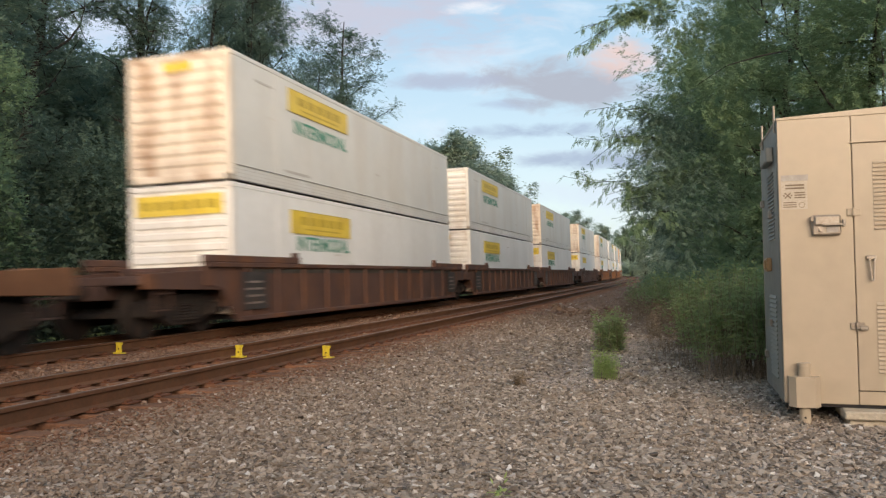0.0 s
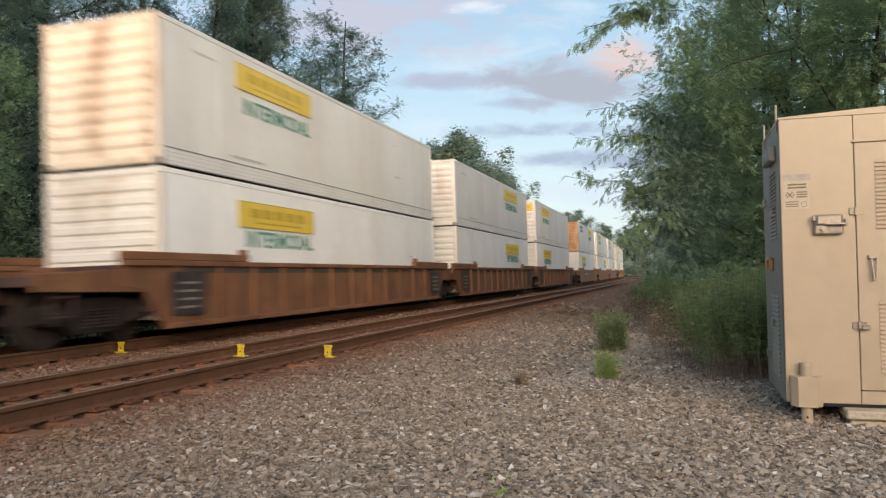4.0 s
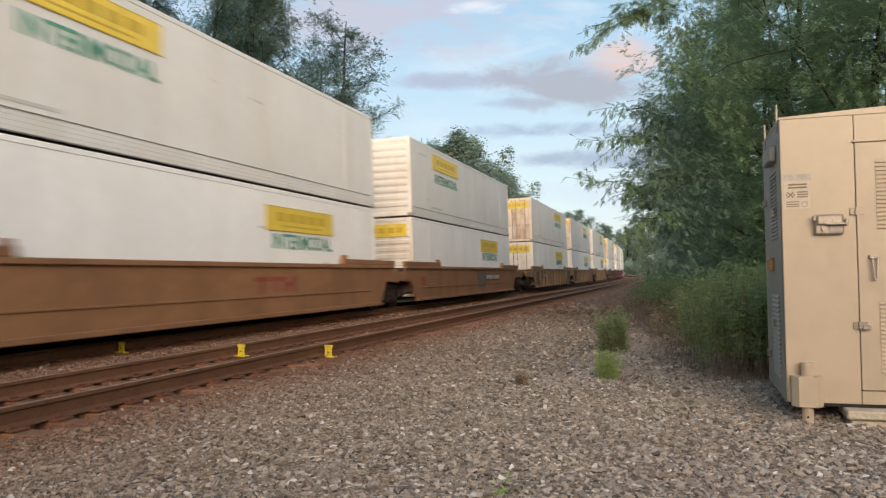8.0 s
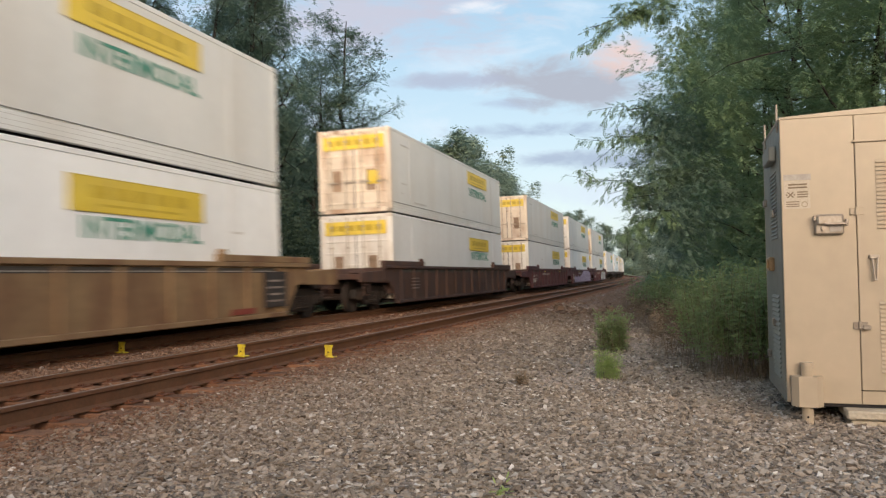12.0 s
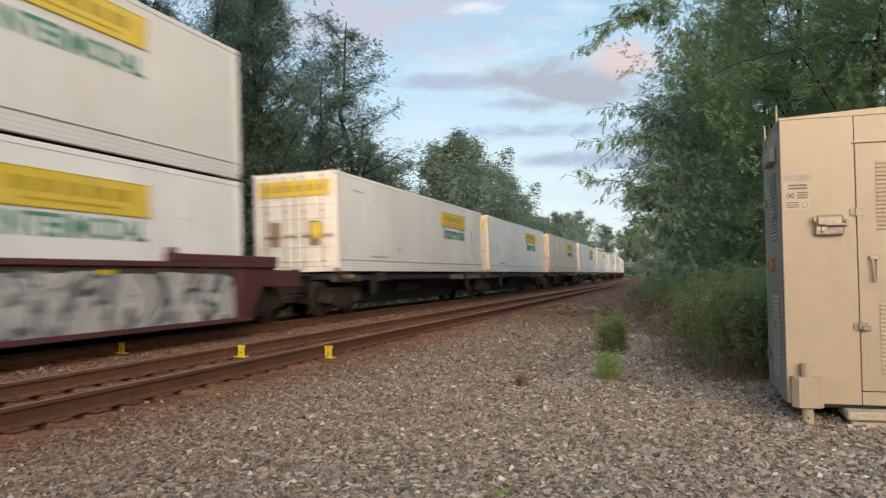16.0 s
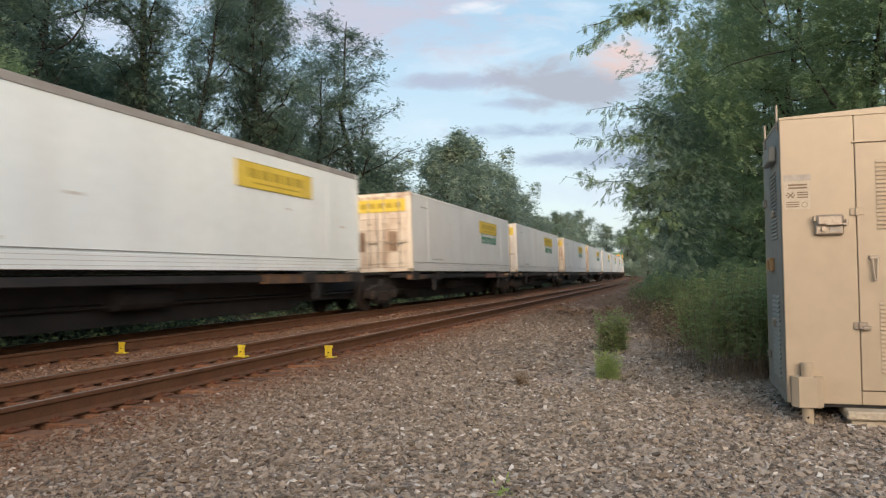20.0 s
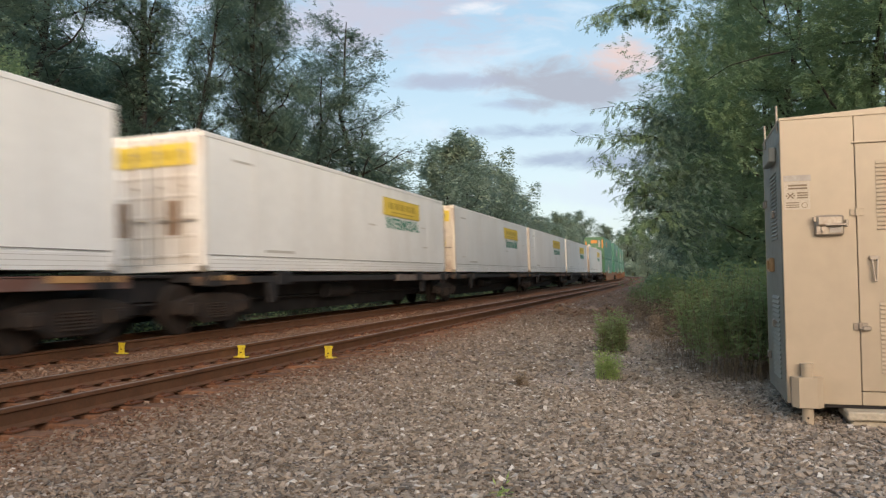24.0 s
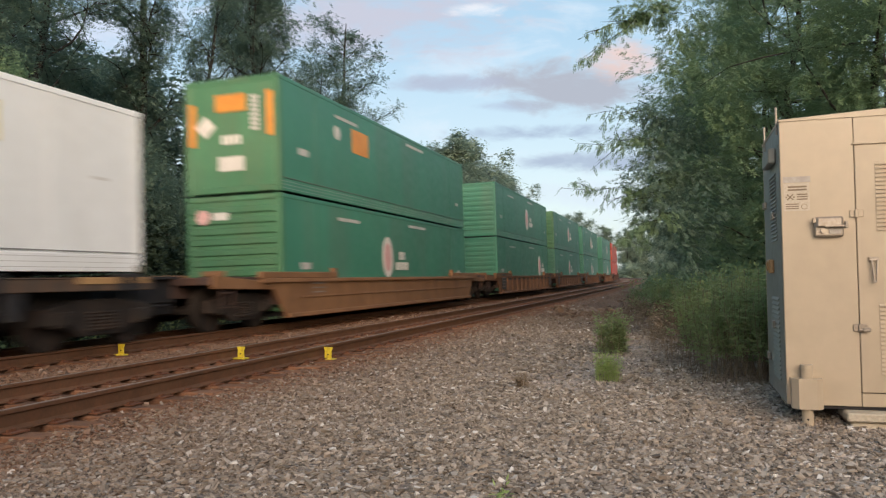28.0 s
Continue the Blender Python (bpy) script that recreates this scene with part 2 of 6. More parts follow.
DIRT = (0.20, 0.13, 0.08)
M = {
    "white": surf("white_container_paint", (0.77, 0.785, 0.79), (0.825, 0.84, 0.845), 0.5, 0.42, 0, 0.03, (0.54, 0.51, 0.46), 0.2, 7, 0.05, grain=0.03),
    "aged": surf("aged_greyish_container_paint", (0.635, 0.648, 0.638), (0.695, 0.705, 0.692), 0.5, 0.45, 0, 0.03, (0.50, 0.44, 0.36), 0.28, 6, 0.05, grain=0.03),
    "cool": surf("cool_white_container_paint", (0.77, 0.84, 0.88), (0.83, 0.89, 0.92), 0.5, 0.4, 0, 0.03, (0.55, 0.54, 0.52), 0.2, 7, 0.05, grain=0.03),
    "cream": surf("yellowed_container_paint", (0.71, 0.665, 0.595), (0.76, 0.715, 0.65), 0.5, 0.45, 0, 0.03, (0.45, 0.33, 0.2), 0.35, 5, 0.05, grain=0.03),
    "enddirt": surf("stained_container_end_paint", (0.68, 0.60, 0.50), (0.75, 0.68, 0.58), 1.1, 0.5, 0, 0.05, (0.34, 0.19, 0.10), 0.75, 3.0, 0.1, grain=0.04),
    "endclean": surf("white_container_end_paint", (0.74, 0.72, 0.68), (0.78, 0.76, 0.72), 1.1, 0.45, 0, 0.04, (0.42, 0.30, 0.2), 0.4, 3.0, 0.08, grain=0.04),
    "endrust": surf("rusted_container_end_paint", (0.52, 0.31, 0.17), (0.60, 0.40, 0.24), 1.1, 0.6, 0, 0.08, (0.30, 0.12, 0.05), 0.7, 3.0, 0.1, grain=0.04),
    "green": surf("green_container_paint", (0.045, 0.185, 0.125), (0.056, 0.215, 0.145), 0.5, 0.42, 0, 0.03, (0.10, 0.16, 0.12), 0.4, 5, 0.06, grain=0.03),
    "greenend": surf("light_green_container_end_paint", (0.056, 0.165, 0.080), (0.076, 0.198, 0.102), 1.0, 0.45, 0, 0.04, (0.10, 0.15, 0.08), 0.5, 3, 0.05, grain=0.04),
    "red": surf("red_container_paint", (0.45, 0.05, 0.03), (0.52, 0.07, 0.04), 0.6, 0.45, 0, 0.03, (0.25, 0.06, 0.04), 0.4, 5, 0.05, grain=0.03),
    "yellow": surf("yellow_sign_vinyl", (0.68, 0.50, 0.05), (0.75, 0.58, 0.08), 2.5, 0.45, 0, 0.01, (0.50, 0.36, 0.12), 0.35, 2, 0.06, grain=0.04),
    "pale": surf("faded_sign_vinyl", (0.66, 0.65, 0.46), (0.72, 0.70, 0.36), 2.5, 0.5, 0, 0.01, (0.5, 0.45, 0.3), 0.3, 2, 0.05),
    "bars": surf("dark_yellow_sign_print", (0.46, 0.33, 0.03), (0.52, 0.38, 0.045), 4, 0.5, 0, 0.0),
    "letter": surf("green_lettering_vinyl", (0.02, 0.20, 0.13), (0.03, 0.25, 0.17), 4, 0.45, 0, 0.0, (0.3, 0.38, 0.33), 0.4, 2),
    "blue": surf("blue_sign_vinyl", (0.05, 0.07, 0.22), (0.06, 0.09, 0.26), 4, 0.45, 0, 0.0),
    "orange": surf("orange_decal_vinyl", (0.58, 0.22, 0.03), (0.64, 0.27, 0.04), 4, 0.4, 0, 0.0),
    "amber": surf("dull_amber_lens", (0.40, 0.23, 0.10), (0.46, 0.28, 0.13), 12, 0.35, 0, 0.0),
    "decal": surf("white_decal_vinyl", (0.58, 0.555, 0.52), (0.64, 0.61, 0.575), 4, 0.4, 0, 0.0),
    "print": surf("grey_stencil_print", (0.44, 0.43, 0.41), (0.50, 0.49, 0.47), 4, 0.5, 0, 0.0),
    "pinkish": surf("faded_red_emblem_vinyl", (0.60, 0.33, 0.32), (0.66, 0.42, 0.40), 4, 0.45, 0, 0.0),
    "doorstain": surf("brown_door_stain", (0.25, 0.175, 0.12), (0.34, 0.245, 0.175), 5, 0.7, 0, 0.1, (0.15, 0.10, 0.07), 0.6, 1),
    "stencil": surf("worn_car_stencil", (0.20, 0.17, 0.15), (0.28, 0.24, 0.21), 6, 0.7, 0, 0.0, (0.10, 0.06, 0.05), 0.8, 1),
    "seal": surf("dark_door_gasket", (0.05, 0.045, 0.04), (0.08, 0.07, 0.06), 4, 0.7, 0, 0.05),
    "roofgrey": surf("grey_roof_sheet", (0.36, 0.34, 0.33), (0.44, 0.42, 0.40), 1.5, 0.55, 0.2, 0.05, DIRT, 0.3, 1),
    "brown": surf("brown_freight_car_paint", (0.082, 0.047, 0.038), (0.108, 0.062, 0.049), 1.2, 0.7, 0, 0.15, (0.20, 0.085, 0.035), 0.6, 2.5, 0.035),
    "dark": surf("dark_brown_freight_car_paint", (0.055, 0.036, 0.033), (0.075, 0.048, 0.042), 1.2, 0.7, 0, 0.15, (0.13, 0.06, 0.03), 0.5, 2.5, 0.035),
    "rusty": surf("rust_orange_freight_car_paint", (0.165, 0.080, 0.042), (0.215, 0.108, 0.056), 1.2, 0.72, 0, 0.15, (0.09, 0.045, 0.03), 0.6, 2.5, 0.035),
    "tan": surf("tan_orange_freight_car_paint", (0.215, 0.112, 0.056), (0.255, 0.135, 0.067), 0.7, 0.62, 0, 0.06, (0.15, 0.08, 0.045), 0.5, 2.5, 0.08),
    "ochre": surf("ochre_freight_car_paint", (0.205, 0.135, 0.074), (0.255, 0.168, 0.090), 0.9, 0.65, 0, 0.1, (0.12, 0.055, 0.035), 0.7, 2.5, 0.035),
    "maroon": surf("maroon_freight_car_paint", (0.085, 0.032, 0.035), (0.11, 0.042, 0.045), 1.0, 0.65, 0, 0.1, (0.05, 0.03, 0.03), 0.5, 2.5, 0.035),
    "iron": surf("black_cast_iron", (0.022, 0.019, 0.018), (0.038, 0.032, 0.028), 3, 0.8, 0.1, 0.2, (0.07, 0.04, 0.028), 0.4, 1),
    "chassis": surf("black_underframe_paint", (0.018, 0.018, 0.020), (0.030, 0.030, 0.032), 2, 0.7, 0, 0.15, (0.06, 0.045, 0.04), 0.3, 1),
    "rail": surf("rusted_rail_steel", (0.118, 0.060, 0.034), (0.150, 0.078, 0.043), 3, 0.65, 0.1, 0.1, (0.17, 0.075, 0.04), 0.5, 1),
    "railtop": surf("worn_rail_head", (0.20, 0.145, 0.115), (0.26, 0.195, 0.16), 3, 0.5, 0.4, 0.05),
    "railshine": surf("polished_rail_head", (0.34, 0.29, 0.25), (0.40, 0.35, 0.31), 3, 0.35, 0.7, 0.05),
    "tie": surf("rust_dusted_timber", (0.150, 0.076, 0.044), (0.200, 0.098, 0.054), 4, 0.95, 0, 0.5, (0.09, 0.055, 0.042), 0.6, 1, 0.25),
    "plate": surf("rusted_plate_steel", (0.13, 0.055, 0.032), (0.17, 0.075, 0.042), 8, 0.8, 0.2, 0.3),
    "databoard": surf("black_data_panel", (0.030, 0.030, 0.032), (0.050, 0.048, 0.047), 4, 0.6, 0, 0.0, (0.10, 0.06, 0.04), 0.5, 2),
    "redmark": surf("faded_red_marking", (0.20, 0.045, 0.035), (0.26, 0.06, 0.045), 5, 0.6, 0, 0.0, (0.18, 0.09, 0.05), 0.6, 2),
    "sooty": surf("grey_painted_out_patch", (0.085, 0.080, 0.075), (0.12, 0.11, 0.10), 2, 0.7, 0, 0.0, (0.18, 0.10, 0.055), 0.6, 2),
    "seam": surf("dark_seam", (0.17, 0.165, 0.16), (0.23, 0.225, 0.22), 3, 0.6, 0, 0.0),
    "crease": surf("faint_crease", (0.42, 0.41, 0.39), (0.50, 0.49, 0.47), 3, 0.6, 0, 0.0),
    "smudge": surf("faint_grime", (0.57, 0.56, 0.535), (0.65, 0.64, 0.615), 6, 0.6, 0, 0.0, (0.50, 0.46, 0.41), 0.4, 1, 0.1),
    "streak": surf("rust_streak", (0.55, 0.44, 0.33), (0.62, 0.53, 0.43), 4, 0.6, 0, 0.0, (0.36, 0.22, 0.12), 0.8, 4),
    "sill": surf("dusty_side_rail_paint", (0.060, 0.046, 0.038), (0.085, 0.062, 0.048), 1.5, 0.75, 0, 0.1, (0.22, 0.11, 0.05), 0.6, 1),
    "dusty": surf("grey_dusty_rail_paint", (0.16, 0.135, 0.12), (0.21, 0.18, 0.16), 1.5, 0.75, 0, 0.1, (0.12, 0.07, 0.05), 0.6, 1),
    "redrail": surf("worn_red_rail_paint", (0.13, 0.062, 0.048), (0.17, 0.10, 0.085), 1.3, 0.7, 0, 0.1, (0.16, 0.15, 0.14), 0.7, 1),
    "stencil_pale": surf("pale_stencil_print", (0.34, 0.32, 0.30), (0.44, 0.42, 0.39), 5, 0.7, 0, 0.0, (0.14, 0.10, 0.08), 0.7, 1),
    "marker": surf("yellow_marker_paint", (0.58, 0.45, 0.03), (0.68, 0.54, 0.04), 12, 0.45, 0, 0.1, (0.25, 0.16, 0.05), 0.5, 1),
    "case": surf("tan_signal_case_paint", (0.425, 0.352, 0.256), (0.455, 0.378, 0.275), 0.7, 0.42, 0, 0.0, (0.36, 0.29, 0.20), 0.18, 6, 0.0, grain=0.04),
    # case side away from the sun: its shade is put into this colour
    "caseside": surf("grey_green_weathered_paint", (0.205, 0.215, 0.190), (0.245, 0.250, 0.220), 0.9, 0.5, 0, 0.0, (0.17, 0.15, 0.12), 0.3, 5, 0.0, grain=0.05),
    "casein": surf("black_gap", (0.012, 0.012, 0.012), (0.02, 0.02, 0.02), 3, 0.8),
    "zinc": surf("galvanised_fitting", (0.33, 0.29, 0.24), (0.39, 0.345, 0.29), 12, 0.45, 0.5, 0.1, (0.25, 0.18, 0.12), 0.4, 1),
    "sticker": surf("pale_notice_vinyl", (0.47, 0.41, 0.32), (0.50, 0.44, 0.35), 8, 0.5, 0, 0.0),
    "ink": surf("dark_notice_print", (0.16, 0.12, 0.08), (0.2, 0.15, 0.10), 8, 0.6, 0, 0.0),
    "greyband": surf("grey_notice_band", (0.32, 0.29, 0.26), (0.40, 0.37, 0.33), 20, 0.5, 0, 0.0),
    "concrete": surf("pale_concrete", (0.46, 0.41, 0.32), (0.52, 0.47, 0.37), 5, 0.85, 0, 0.4, (0.3, 0.24, 0.17), 0.5, 1),
    "bark": surf("grey_brown_bark", (0.028, 0.026, 0.024), (0.046, 0.042, 0.039), 4, 0.9, 0, 0.6),
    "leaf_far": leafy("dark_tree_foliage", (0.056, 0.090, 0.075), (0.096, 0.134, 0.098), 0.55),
    "purple": sprayed("purple_spray_paint", (0.21, 0.13, 0.27), (0.48, 0.41, 0.50), (0.11, 0.06, 0.15), 1.5, 0.48),
    "silver": sprayed("silver_white_spray_paint", (0.40, 0.41, 0.40), (0.50, 0.50, 0.48), (0.06, 0.07, 0.09), 0.75, 0.47),
    # the shade under the trees is put into this leaf colour
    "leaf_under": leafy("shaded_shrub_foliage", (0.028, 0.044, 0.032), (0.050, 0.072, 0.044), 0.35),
    # haze over the distant trees is put into this pale leaf colour
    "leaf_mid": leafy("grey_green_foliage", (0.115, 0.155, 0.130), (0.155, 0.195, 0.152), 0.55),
    "leaf_near": leafy("locust_foliage", (0.080, 0.122, 0.078), (0.114, 0.162, 0.088), 0.6),
    "leaf_bush": leafy("weed_foliage", (0.105, 0.142, 0.062), (0.155, 0.190, 0.085), 0.5),
    "grass": leafy("fresh_grass", (0.19, 0.25, 0.085), (0.26, 0.315, 0.12), 0.45),
    "straw": surf("dry_weed_stalk", (0.19, 0.145, 0.10), (0.25, 0.19, 0.13), 6, 0.9, 0, 0, None, 0, 1, 0.3, island=True),
}


# ---- building helpers ----
def part(name, bm, material, parent, label=""):
    """Links a bmesh (or a ready mesh) as one mesh object under a thing or a part."""
    if isinstance(bm, bpy.types.Mesh):
        me = bm
    else:
        me = bpy.data.meshes.new(name)
        bm.normal_update()
        bm.to_mesh(me)
        bm.free()
    if not me.materials:
        me.materials.append(material)
    ob = new(name, me)
    ob.parent = parent
    return tagged(ob, label)


def thing(name, label, category, group="", kind="", at=None):
    ob = tagged(new(name), label, category, group, kind)
    if at is not None:
        ob.matrix_basis = at
    return ob


def add_box(bm, x0, x1, y0, y1, z0, z1, m=None):
    vs = [bm.verts.new((x, y, z)) for z in (z0, z1) for x, y in ((x0, y0), (x1, y0), (x1, y1), (x0, y1))]
    if m is not None:
        for v in vs:
            v.co = m @ v.co
    for f in ((3, 2, 1, 0), (4, 5, 6, 7), (0, 1, 5, 4), (1, 2, 6, 5), (2, 3, 7, 6), (3, 0, 4, 7)):
        bm.faces.new([vs[i] for i in f])
    return vs


def box(x0, x1, y0, y1, z0, z1, bevel=0.0, m=None):
    bm = bmesh.new()
    add_box(bm, x0, x1, y0, y1, z0, z1, m)
    if bevel:
        bmesh.ops.bevel(bm, geom=bm.edges[:], offset=bevel, segments=1, affect="EDGES")
    return bm


def boxes(rows, bevel=0.0):
    bm = bmesh.new()
    for r in rows:
        add_box(bm, *r)
    if bevel:
        bmesh.ops.bevel(bm, geom=bm.edges[:], offset=bevel, segments=1, affect="EDGES")
    return bm


def prism(outline, x0, x1, bevel=0.0, axis="x"):
    """An outline in (y, z), drawn out from x0 to x1 (or in (x, z), drawn out along y)."""
    bm = bmesh.new()
    put = (lambda a, b, c: (c, a, b)) if axis == "x" else (lambda a, b, c: (a, c, b))
    lo = [bm.verts.new(put(a, b, x0)) for a, b in outline]
    hi = [bm.verts.new(put(a, b, x1)) for a, b in outline]
    bm.faces.new(lo), bm.faces.new(hi[::-1])
    for i in range(len(lo)):
        j = (i + 1) % len(lo)
        bm.faces.new((lo[j], lo[i], hi[i], hi[j]))
    bmesh.ops.recalc_face_normals(bm, faces=bm.faces[:])
    if bevel:
        bmesh.ops.bevel(bm, geom=bm.edges[:], offset=bevel, segments=1, affect="EDGES")
    return bm


def rod(a, b, r, n=10, r2=None, bm=None):
    """A round bar from a to b."""
    bm = bm or bmesh.new()
    a, b = Vector(a), Vector(b)
    q = (b - a).to_track_quat("Z", "Y").to_matrix()
    rings = []
    for p, rr in ((a, r), (b, r if r2 is None else r2)):
        rings.append([bm.verts.new(p + q @ Vector((rr * math.cos(k * math.tau / n), rr * math.sin(k * math.tau / n), 0))) for k in range(n)])
    for k in range(n):
        bm.faces.new((rings[0][k], rings[0][(k + 1) % n], rings[1][(k + 1) % n], rings[1][k]))
    bm.faces.new(rings[0][::-1]), bm.faces.new(rings[1])
    return bm


def raw_mesh(name, verts, faces, material, smooth=False):
    """A mesh straight from arrays: verts (n, 3), faces (m, k)."""
    me = bpy.data.meshes.new(name)
    k = faces.shape[1]
    me.vertices.add(len(verts)), me.loops.add(faces.size), me.polygons.add(len(faces))
    me.vertices.foreach_set("co", np.ascontiguousarray(verts, dtype=np.float32).ravel())
    me.loops.foreach_set("vertex_index", np.ascontiguousarray(faces, dtype=np.int32).ravel())
    me.polygons.foreach_set("loop_start", np.arange(0, faces.size, k, dtype=np.int32))
    me.polygons.foreach_set("use_smooth", np.full(len(faces), smooth))
    me.update(calc_edges=True)
    me.materials.append(material)
    return me


# ---- the railway line: two tracks side by side that bend slowly to the left ----
CANT = 0.0186
APART = 4.034    # between the tracks' centre lines
GAUGE = 0.752    # centre line to rail centre
GROUND = -0.20
S0 = np.arange(-700.0, 900.0, 1.0)
bend = 3.26e-5 - 3.788e-6 * np.clip(S0, 0, 260) - 5.6e-10 * np.clip(S0, 0, 260) ** 2
turn = np.cumsum(bend)
turn = turn - np.interp(0, S0, turn) + 0.30017
px, py = np.cumsum(np.sin(turn)), np.cumsum(np.cos(turn))
px, py = px - np.interp(0, S0, px) - 6.4796, py - np.interp(0, S0, py)


def line(s, left=0.0):
    """A point beside the near track's centre line, left of it, and the heading there."""
    h = np.interp(s, S0, turn)
    return np.interp(s, S0, px) - np.cos(h) * left, np.interp(s, S0, py) + np.sin(h) * left, h


def on_track(s, left=0.0, z=0.0):
    x, y, h = line(s, left)
    return pose(float(x), float(y), z, 0, 0, -math.degrees(float(h))) @ pose(0, 0, 0, 0, -math.degrees(CANT), 0)


def sweep(name, outline, stations, left, material, closed=True, z=0.0):
    """An outline (sideways to the right, up) drawn along a track."""
    x, y, h = line(stations, left)
    o = np.array(outline)
    side, up = o[:, 0] - o[:, 1] * CANT, o[:, 1] + o[:, 0] * CANT
    v = np.stack([x[:, None] + np.cos(h)[:, None] * side, y[:, None] - np.sin(h)[:, None] * side, np.broadcast_to(up + z, (len(x), len(o)))], -1).reshape(-1, 3)
    k = len(o)
    a = np.arange(len(x) - 1)[:, None] * k
    b = np.arange(k if closed else k - 1)[None, :]
    c = (b + 1) % k
    f = np.stack([a + b, a + k + b, a + k + c, a + c], -1).reshape(-1, 4)
    return raw_mesh(name, v, f, material, False)


RAIL = ((-0.036, 0.0), (-0.03, 0.004), (0.03, 0.004), (0.036, 0.0), (0.036, -0.03), (0.012, -0.045), (0.009, -0.14), (0.07, -0.165), (0.072, -0.178), (-0.072, -0.178), (-0.07, -0.165), (-0.009, -0.14), (-0.012, -0.045), (-0.036, -0.03))
HEADTOP = ((-0.022, 0.0055), (0.022, 0.0055))
LONG = np.concatenate([np.arange(-660, -20, 20.0), np.arange(-20, 120, 1.0), np.arange(120, 860, 5.0)])
TIE_STEP = 0.4805


def railway(name, label, left, z, ties):
    track = thing(name, label, "railway track", kind="structure")
    for side, tag in ((GAUGE, "rail"), (-GAUGE, "rail")):
        shifted = [(a + side, b) for a, b in RAIL]
        r = part(tag, sweep("rail", shifted, LONG, left, M["rail"], z=z), M["rail"], track, "rust-brown steel rail")
        # the left rail's lit top is put into a brighter head colour
        head = M["railshine" if side < 0 else "railtop"]
        part("running_surface", sweep("running_surface", [(a + side, b) for a, b in HEADTOP], LONG, left, head, False, z), head, r, "worn rail head")
    tie = bpy.data.meshes.new("tie")
    bm = box(-1.28, 1.28, -0.115, 0.115, -0.36, -0.186, 0.012)
    bm.to_mesh(tie), bm.free()
    tie.materials.append(M["tie"])
    plate = bpy.data.meshes.new("tie_plate")
    bm = boxes([(-0.17, 0.17, -0.09, 0.09, -0.186, -0.172), (-0.10, -0.074, -0.02, 0.02, -0.172, -0.150), (0.074, 0.10, -0.02, 0.02, -0.172, -0.150),
                (0.085, 0.11, -0.07, -0.045, -0.172, -0.150), (-0.11, -0.085, 0.045, 0.07, -0.172, -0.150)])
    bm.to_mesh(plate), bm.free()
    plate.materials.append(M["plate"])
    rng = random.Random(5)
    for i in range(*ties):
        s = 7.23 + TIE_STEP * (i + 0.5)
        base = on_track(s, left, z)
        ob = part("tie", tie, M["tie"], track)
        ob.matrix_basis = base @ pose(rng.uniform(-0.05, 0.05), 0, -rng.uniform(0, 0.012), 0, 0, rng.uniform(-1.2, 1.2))
        if -6 < i < 70:
            for side in (GAUGE, -GAUGE):
                q = part("tie_plate", plate, M["plate"], ob, "rusty plate with spikes")
                q.matrix_basis = ob.matrix_basis.inverted() @ base @ pose(side, 0, 0)
    return track


near_track = railway("near_track", "rusty steel track on weathered timber ties in stained ballast", 0.0, 0.0, (-18, 190))
far_track = railway("far_track", "steel track carrying the train, on timber ties", APART, -0.018, (-18, 150))

# ---- ground: one sheet to the horizon, dense where the camera looks ----
gx = np.concatenate([-np.geomspace(3000, 30, 14), np.arange(-28, 16.1, 0.4), np.geomspace(18, 3000, 14)])
gy = np.concatenate([-np.geomspace(3000, 6, 12), np.arange(-4, 34, 0.4), np.geomspace(35, 3000, 26)])


def across(x, y):
    """How far a point lies to the right of the near track's centre line."""
    s = np.asarray((x + 6.48) * math.sin(0.3) + y * math.cos(0.3))
    for _ in range(3):
        lx, ly, h = line(s)
        s = s + (x - lx) * np.sin(h) + (y - ly) * np.cos(h)
    lx, ly, h = line(s)
    return (x - lx) * np.cos(h) - (y - ly) * np.sin(h), s


def ground_height(x, y):
    d, s = across(x, y)
    z = np.full(np.shape(x), GROUND) - 0.012
    # gentle unevenness on the open side, a ditch under the woods on the far side
    z = z + 0.015 * np.sin(x * 1.3 + 0.7 * y) * np.sin(y * 0.9 - 0.4 * x) * np.clip((d - 1.8) / 2, 0, 1)
    z = z - 0.35 * np.clip((-d - 6.3) / 2.5, 0, 1)
    z = z - 0.10 * np.clip((1.6 - np.minimum(np.abs(d), np.abs(d + APART))) / 0.3, 0, 1)
    z = z + 0.006 * np.sin(x * 5.1) * np.sin(y * 4.3)
    return z


GX, GY = np.meshgrid(gx, gy, indexing="ij")
GZ = ground_height(GX, GY)
nx, ny = GX.shape
idx = np.arange(nx * ny).reshape(nx, ny)
gf = np.stack([idx[:-1, :-1], idx[1:, :-1], idx[1:, 1:], idx[:-1, 1:]], -1).reshape(-1, 4)


